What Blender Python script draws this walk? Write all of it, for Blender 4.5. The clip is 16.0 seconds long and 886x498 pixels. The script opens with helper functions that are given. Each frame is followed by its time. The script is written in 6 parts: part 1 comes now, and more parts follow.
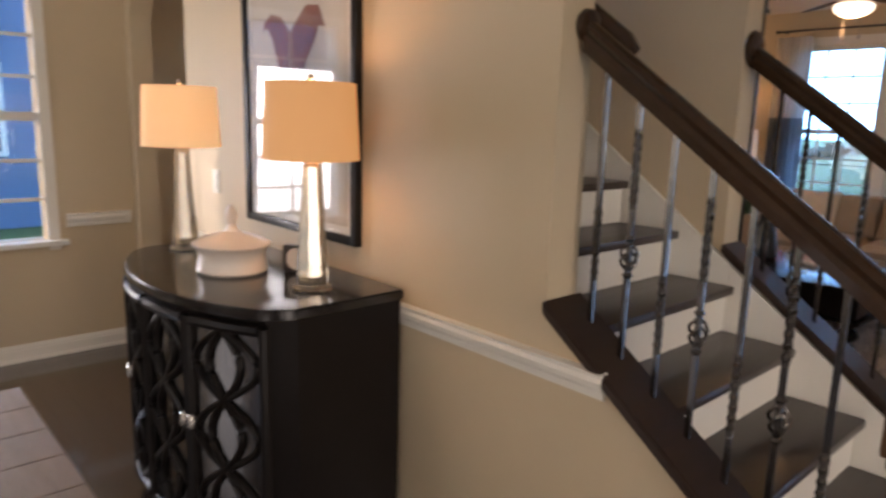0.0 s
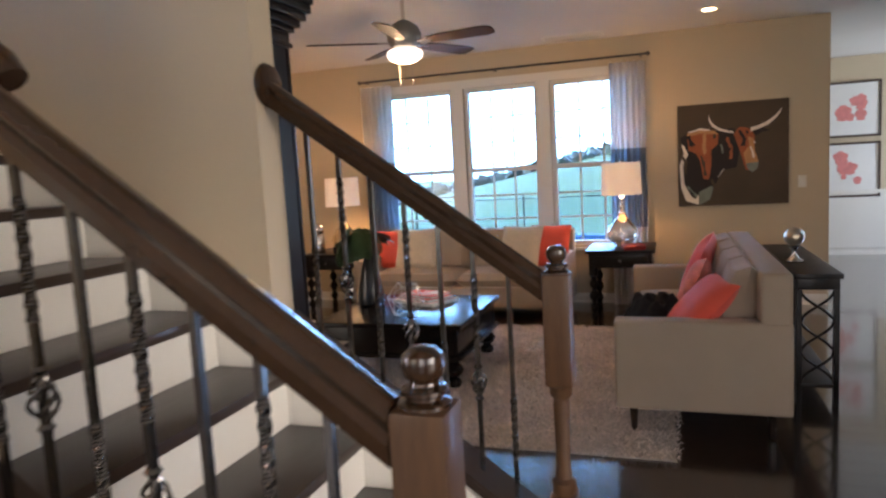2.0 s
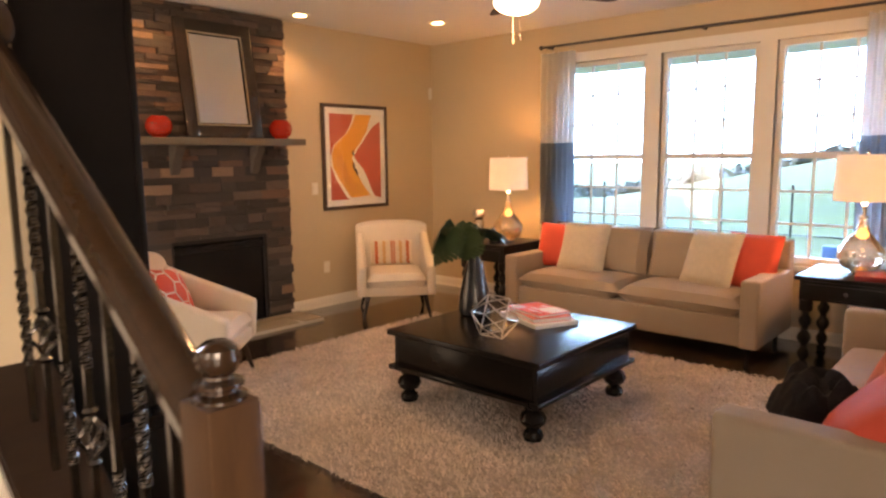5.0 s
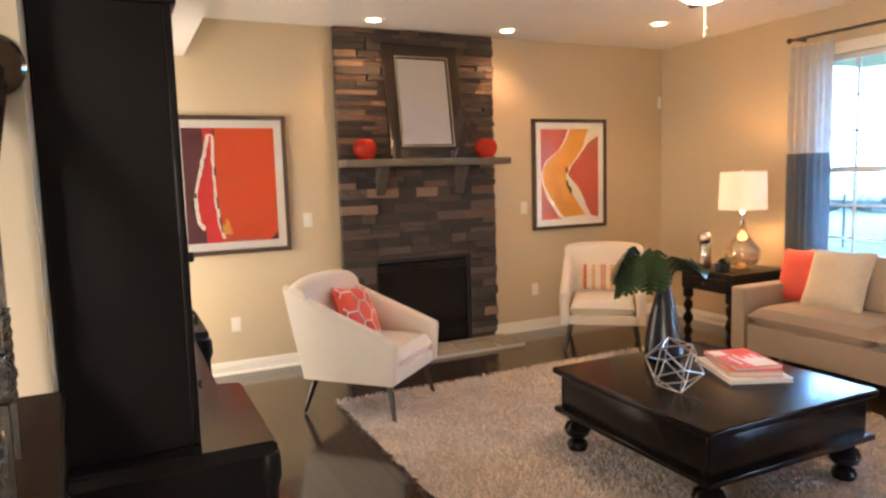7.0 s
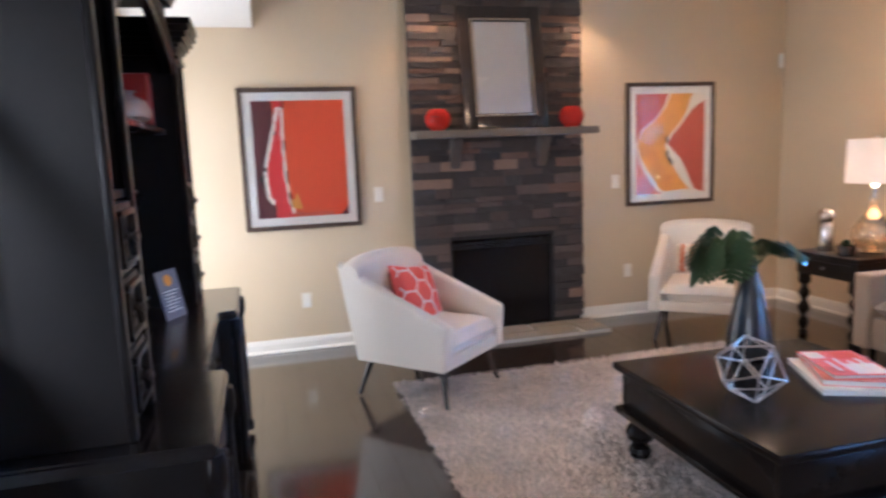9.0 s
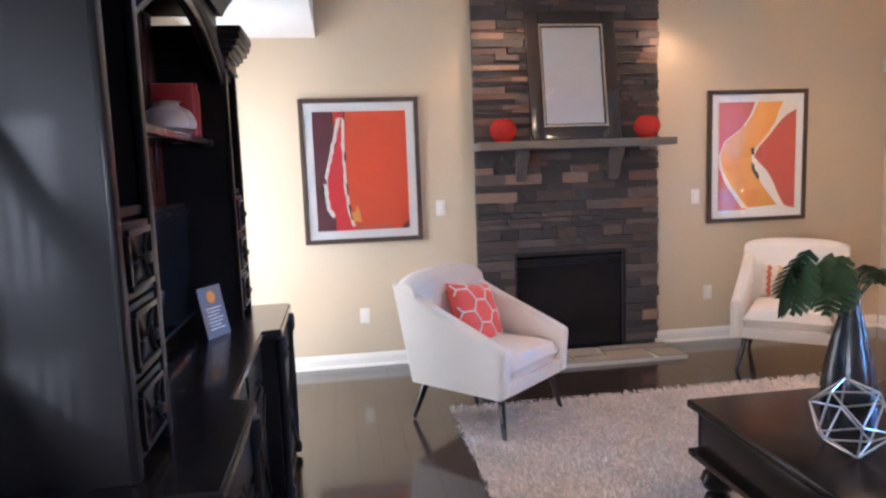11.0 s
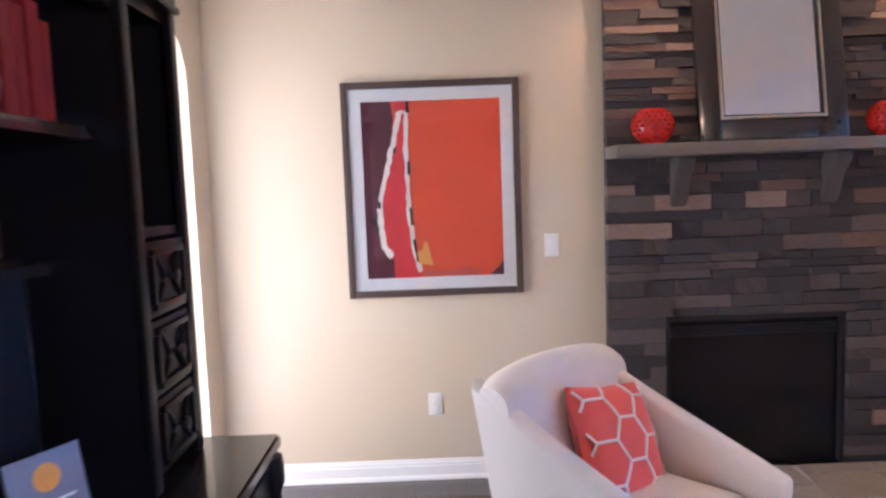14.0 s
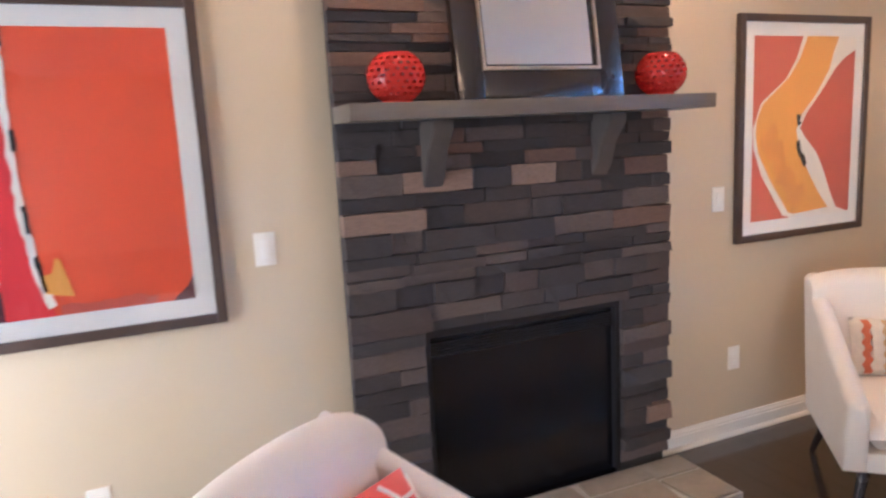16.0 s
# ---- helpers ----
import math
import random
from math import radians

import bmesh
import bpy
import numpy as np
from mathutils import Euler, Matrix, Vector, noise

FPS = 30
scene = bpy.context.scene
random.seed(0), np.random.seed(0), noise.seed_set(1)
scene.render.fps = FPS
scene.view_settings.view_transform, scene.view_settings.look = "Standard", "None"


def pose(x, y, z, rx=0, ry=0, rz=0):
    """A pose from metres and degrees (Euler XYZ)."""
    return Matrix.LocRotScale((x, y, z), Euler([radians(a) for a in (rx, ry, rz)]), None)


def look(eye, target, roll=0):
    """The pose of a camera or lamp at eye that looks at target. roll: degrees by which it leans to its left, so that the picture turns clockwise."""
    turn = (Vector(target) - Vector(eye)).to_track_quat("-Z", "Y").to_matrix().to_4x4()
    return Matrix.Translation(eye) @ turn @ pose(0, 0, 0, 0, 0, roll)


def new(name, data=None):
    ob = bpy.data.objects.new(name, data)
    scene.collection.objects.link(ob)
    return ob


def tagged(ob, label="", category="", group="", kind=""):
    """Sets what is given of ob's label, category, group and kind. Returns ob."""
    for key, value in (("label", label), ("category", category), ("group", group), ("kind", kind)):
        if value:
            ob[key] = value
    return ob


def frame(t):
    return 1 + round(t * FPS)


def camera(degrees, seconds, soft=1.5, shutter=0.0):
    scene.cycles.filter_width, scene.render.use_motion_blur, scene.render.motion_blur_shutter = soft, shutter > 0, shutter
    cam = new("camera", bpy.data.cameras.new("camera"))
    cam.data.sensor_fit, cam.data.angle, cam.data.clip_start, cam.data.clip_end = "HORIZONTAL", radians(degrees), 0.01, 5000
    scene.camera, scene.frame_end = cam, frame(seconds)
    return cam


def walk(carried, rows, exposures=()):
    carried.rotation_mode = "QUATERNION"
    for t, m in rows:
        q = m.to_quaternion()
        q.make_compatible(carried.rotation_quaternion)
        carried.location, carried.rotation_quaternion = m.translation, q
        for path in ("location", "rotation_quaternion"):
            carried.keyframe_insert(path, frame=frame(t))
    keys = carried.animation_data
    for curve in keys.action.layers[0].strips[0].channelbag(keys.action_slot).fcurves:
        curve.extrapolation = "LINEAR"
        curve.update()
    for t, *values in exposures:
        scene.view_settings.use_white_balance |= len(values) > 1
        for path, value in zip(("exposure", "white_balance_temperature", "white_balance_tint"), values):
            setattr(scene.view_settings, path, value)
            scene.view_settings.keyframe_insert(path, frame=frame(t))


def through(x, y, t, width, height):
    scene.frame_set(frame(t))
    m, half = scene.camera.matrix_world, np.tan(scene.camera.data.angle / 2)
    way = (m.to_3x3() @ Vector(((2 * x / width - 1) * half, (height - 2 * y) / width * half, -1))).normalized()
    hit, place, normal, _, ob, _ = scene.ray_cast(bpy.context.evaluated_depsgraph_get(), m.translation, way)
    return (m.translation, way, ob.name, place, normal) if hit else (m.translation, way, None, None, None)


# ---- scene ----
cam = camera(66.5, 16.0, soft=2.4, shutter=0.5)
PATH = [
    (0, (0.886, 0.364, 1.494), (2.203, 1.82, 1.117), 1.6),
    (0.5, (0.99, 0.369, 1.476), (2.456, 1.687, 1.14), -1.0),
    (1, (1.152, 0.32, 1.488), (2.738, 1.502, 1.194), -3.4),
    (1.5, (1.324, 0.297, 1.479), (3.095, 1.168, 1.151), -2.9),
    (2, (1.607, 0.353, 1.484), (3.488, 0.995, 1.256), -3.2),
    (2.5, (1.844, 0.321, 1.476), (3.716, 0.98, 1.231), -4.5),
    (3, (2.105, 0.168, 1.481), (3.926, 0.969, 1.276), -2.2),
    (5.5, (3.263, -0.126, 1.503), (4.69, 1.25, 1.239), -1.5),
    (6, (3.469, -0.08, 1.516), (4.819, 1.38, 1.306), -1.7),
    (6.5, (3.613, -0.131, 1.519), (4.656, 1.567, 1.342), -1.0),
    (7, (3.706, -0.199, 1.517), (4.562, 1.595, 1.301), -1.7),
    (7.5, (3.805, -0.21, 1.519), (4.64, 1.591, 1.274), -2.8),
    (8, (3.965, -0.138, 1.514), (4.722, 1.703, 1.322), -1.2),
    (8.5, (4.119, -0.07, 1.496), (4.876, 1.765, 1.256), -1.5),
    (9, (4.202, -0.046, 1.487), (4.706, 1.87, 1.208), -2.3),
    (9.5, (4.284, -0.06, 1.499), (4.553, 1.906, 1.248), -1.5),
    (12, (4.384, 0.584, 1.489), (4.691, 2.546, 1.256), -2.4),
    (12.5, (4.464, 0.89, 1.49), (4.521, 2.876, 1.261), -2.0),
    (13, (4.464, 1.217, 1.484), (4.529, 3.205, 1.268), -0.7),
    (13.5, (4.457, 1.529, 1.514), (4.651, 3.506, 1.285), -0.9),
    (14, (4.52, 1.866, 1.497), (4.534, 3.858, 1.316), -2.1),
    (14.5, (4.594, 2.115, 1.522), (4.646, 4.106, 1.346), -2.0),
    (15, (4.581, 2.405, 1.524), (4.957, 4.362, 1.35), -2.1),
    (15.5, (4.618, 2.64, 1.523), (5.253, 4.508, 1.193), -2.5),
    (16, (4.756, 2.862, 1.543), (5.523, 4.68, 1.216), -3.0),
]
EXPOSURES = [(0.0, -0.95, 6300, 21), (0.25, -0.84, 5250, 21), (0.5, -0.70, 5000, 21), (1.0, -0.78, 4800, 20), (1.5, -0.52, 5300, 22), (2.0, -0.25, 5900, 18), (2.5, -0.2, 7000, 18), (3.0, -0.22, 7300, 20), (5.5, 0.36, 8100, 27), (6.0, 0.38, 8000, 24), (6.6, 0.48, 7600, 24), (7.2, 0.64, 5800, 14), (8.5, 0.52, 4850, 14), (9.0, 0.44, 4750, 16), (9.5, 0.50, 4700, 17), (12.0, 0.74, 4650, 16), (12.5, 0.68, 4700, 17), (13.0, 0.66, 4800, 18), (13.5, 0.50, 4700, 22), (14.0, 0.48, 4700, 24), (14.5, 0.36, 4500, 22), (15.0, 0.28, 4550, 21), (15.5, 0.66, 4700, 23), (16.0, 0.80, 4700, 17)]
walk(cam, [(t, look(eye, target, roll)) for t, eye, target, roll in PATH], EXPOSURES)

# ---- world, sun, large lights ----
SUN_TRAVEL = Vector((1.0, -0.9, -0.45)).normalized()
world = bpy.data.worlds.new("world")
scene.world = world
world.use_nodes = True
wn = world.node_tree
sky = wn.nodes.new("ShaderNodeTexSky")
sky.sky_type = "NISHITA"
sky.sun_disc = False
sky.sun_elevation = math.asin(-SUN_TRAVEL.z)
sky.sun_rotation = math.atan2(-SUN_TRAVEL.x, -SUN_TRAVEL.y)
wn.nodes["Background"].inputs["Strength"].default_value = 0.15
wn.links.new(sky.outputs[0], wn.nodes["Background"].inputs["Color"])


def lamp(name, kind, power, colour, place, target=None, **more):
    data = bpy.data.lights.new(name, kind)
    data.energy, data.color = power, colour
    for key, value in more.items():
        if key == "radius":
            data.shadow_soft_size = value
        elif key == "wide":
            data.shape, data.size, data.size_y = "RECTANGLE", value[0], value[1]
        elif key == "cone":
            data.spot_size, data.spot_blend = radians(value), 0.6
    ob = new(name, data)
    ob.matrix_world = look(place, target) if target else Matrix.Translation(place)
    return ob


sun = lamp("sun", "SUN", 5.0, (1.0, 0.88, 0.72), (-8, -3, 6), Vector((-8, -3, 6)) + SUN_TRAVEL)
sun.data.angle = radians(0.6)
SKYGLOW = 30.0
WARM = (1.0, 0.52, 0.20)
DAY = (0.80, 0.90, 1.0)
# area lamps in place of daylight: dining windows (west one unseen) and side hall
lamp("dining_daylight", "AREA", 25, (1.0, 0.95, 0.86), (-2.62, 3.7, 1.45), (2.0, 3.4, 1.25), wide=(1.8, 1.9))
lamp("dining_north_daylight", "AREA", 62, (1.0, 0.96, 0.90), (1.06, 4.93, 1.30), (1.35, 0.0, 1.0), wide=(0.60, 1.05))
# fill lamps added in unseen foyer openings to brighten risers and stair walls
lamp("foyer_fill", "AREA", 70, (1.0, 0.87, 0.70), (-0.7, -4.22, 1.45), (2.6, 1.5, 0.9), wide=(1.6, 1.9))
lamp("stair_fill", "AREA", 18, (1.0, 0.87, 0.70), (0.90, -4.22, 1.25), (2.85, 1.0, 0.40), wide=(1.2, 1.8)).data.spread = radians(48)
lamp("foyer_fill", "AREA", 75, (1.0, 0.89, 0.74), (-2.62, -0.55, 1.15), (0.6, 0.1, 0.6), wide=(1.5, 1.8))
lamp("hall_daylight", "AREA", 75, DAY, (11.2, -4.22, 1.3), (11.2, 0.0, 1.0), wide=(1.5, 1.9))
# lamp added in the arch opening in place of the bright hall beyond
lamp("arch_fill", "AREA", 32, (1.0, 0.86, 0.64), (3.34, 4.50, 1.10), (4.34, 4.77, 1.10), wide=(0.95, 2.1))
# warm fill lamp added upstairs, out of view, to brighten the stair walls
lamp("upstairs_fill", "AREA", 30, (1.0, 0.70, 0.36), (2.92, 5.29, 4.05), (2.92, 2.0, 3.2), wide=(0.9, 1.2))

# ---- materials ----
def mat(name, colour, rough=0.6, metal=0.0, var=0.12, scale=6.0, bump=0.15, bscale=90.0, spread=0.0, gloss=0.0, stretch=None, emit=None, rvar=0.1, transmission=0.0, ior=1.45, sheen=0.0, spec=0.5):
    m = bpy.data.materials.new(name)
    m.use_nodes = True
    t = m.node_tree
    b = t.nodes["Principled BSDF"]
    b.inputs["Metallic"].default_value = metal
    b.inputs["IOR"].default_value = ior
    b.inputs["Transmission Weight"].default_value = transmission
    b.inputs["Coat Weight"].default_value = gloss
    b.inputs["Coat Roughness"].default_value = 0.08
    b.inputs["Sheen Weight"].default_value = sheen
    b.inputs["Specular IOR Level"].default_value = spec
    co = t.nodes.new("ShaderNodeTexCoord")
    mp = t.nodes.new("ShaderNodeMapping")
    t.links.new(co.outputs["Object"], mp.inputs["Vector"])
    if stretch:
        mp.inputs["Scale"].default_value = stretch
    n1 = t.nodes.new("ShaderNodeTexNoise")
    n1.inputs["Scale"].default_value, n1.inputs["Detail"].default_value = scale, 5
    n2 = t.nodes.new("ShaderNodeTexNoise")
    n2.inputs["Scale"].default_value, n2.inputs["Detail"].default_value = bscale, 3
    for n in (n1, n2):
        t.links.new(mp.outputs[0], n.inputs["Vector"])
    hsv = t.nodes.new("ShaderNodeHueSaturation")
    hsv.inputs["Color"].default_value = (*colour, 1)
    add = t.nodes.new("ShaderNodeMath")
    add.operation = "MULTIPLY_ADD"
    t.links.new(n1.outputs["Fac"], add.inputs[0])
    add.inputs[1].default_value = var * 2
    add.inputs[2].default_value = 1 - var
    grain = t.nodes.new("ShaderNodeMath")
    grain.operation = "MULTIPLY_ADD"
    t.links.new(n2.outputs["Fac"], grain.inputs[0])
    grain.inputs[1].default_value = var
    t.links.new(add.outputs[0], grain.inputs[2])
    val = grain
    if spread:
        info = t.nodes.new("ShaderNodeObjectInfo")
        sp = t.nodes.new("ShaderNodeMath")
        sp.operation = "MULTIPLY_ADD"
        t.links.new(info.outputs["Random"], sp.inputs[0])
        sp.inputs[1].default_value = spread
        t.links.new(grain.outputs[0], sp.inputs[2])
        val = sp
    t.links.new(val.outputs[0], hsv.inputs["Value"])
    t.links.new(hsv.outputs[0], b.inputs["Base Color"])
    rr = t.nodes.new("ShaderNodeMath")
    rr.operation = "MULTIPLY_ADD"
    t.links.new(n1.outputs["Fac"], rr.inputs[0])
    rr.inputs[1].default_value, rr.inputs[2].default_value = rvar, max(0.0, rough - rvar / 2)
    t.links.new(rr.outputs[0], b.inputs["Roughness"])
    if bump:
        bp = t.nodes.new("ShaderNodeBump")
        bp.inputs["Strength"].default_value, bp.inputs["Distance"].default_value = bump, 0.004
        t.links.new(n2.outputs["Fac"], bp.inputs["Height"])
        t.links.new(bp.outputs[0], b.inputs["Normal"])
    if emit:
        b.inputs["Emission Color"].default_value = (*emit[0], 1)
        b.inputs["Emission Strength"].default_value = emit[1]
    return m


def thin_cloth(name, colour, through, emit=None):
    """Woven cloth that lets part of the light through."""
    m = mat(name, colour, 0.85, var=0.06, scale=14, bump=0.3, bscale=300, emit=emit)
    t = m.node_tree
    mix, tl = t.nodes.new("ShaderNodeMixShader"), t.nodes.new("ShaderNodeBsdfTranslucent")
    hs = next(q for q in t.nodes if q.type == "HUE_SAT")
    t.links.new(hs.outputs[0], tl.inputs["Color"])
    mix.inputs[0].default_value = through
    t.links.new(t.nodes["Principled BSDF"].outputs[0], mix.inputs[1])
    t.links.new(tl.outputs[0], mix.inputs[2])
    t.links.new(mix.outputs[0], t.nodes["Material Output"].inputs["Surface"])
    return m


def stone_mat():
    m = mat("ledger_stone", (0.20, 0.16, 0.13), 0.85, var=0.35, scale=9, bump=0.9, bscale=38)
    t = m.node_tree
    ramp = t.nodes.new("ShaderNodeValToRGB")
    ramp.color_ramp.interpolation = "CONSTANT"
    els = ramp.color_ramp.elements
    els[0].color, els[1].position = (0.045, 0.037, 0.036, 1), 0.22
    els[1].color = (0.072, 0.053, 0.046, 1)
    for pos, c in ((0.42, (0.052, 0.043, 0.041)), (0.58, (0.105, 0.080, 0.068)), (0.70, (0.062, 0.050, 0.046)), (0.76, (0.135, 0.082, 0.060)), (0.85, (0.055, 0.047, 0.046)), (0.94, (0.22, 0.145, 0.105))):
        e = els.new(pos)
        e.color = (*c, 1)
    info = t.nodes.new("ShaderNodeObjectInfo")
    t.links.new(info.outputs["Random"], ramp.inputs[0])
    hsv = next(n for n in t.nodes if n.type == "HUE_SAT")
    t.links.new(ramp.outputs[0], hsv.inputs["Color"])
    return m


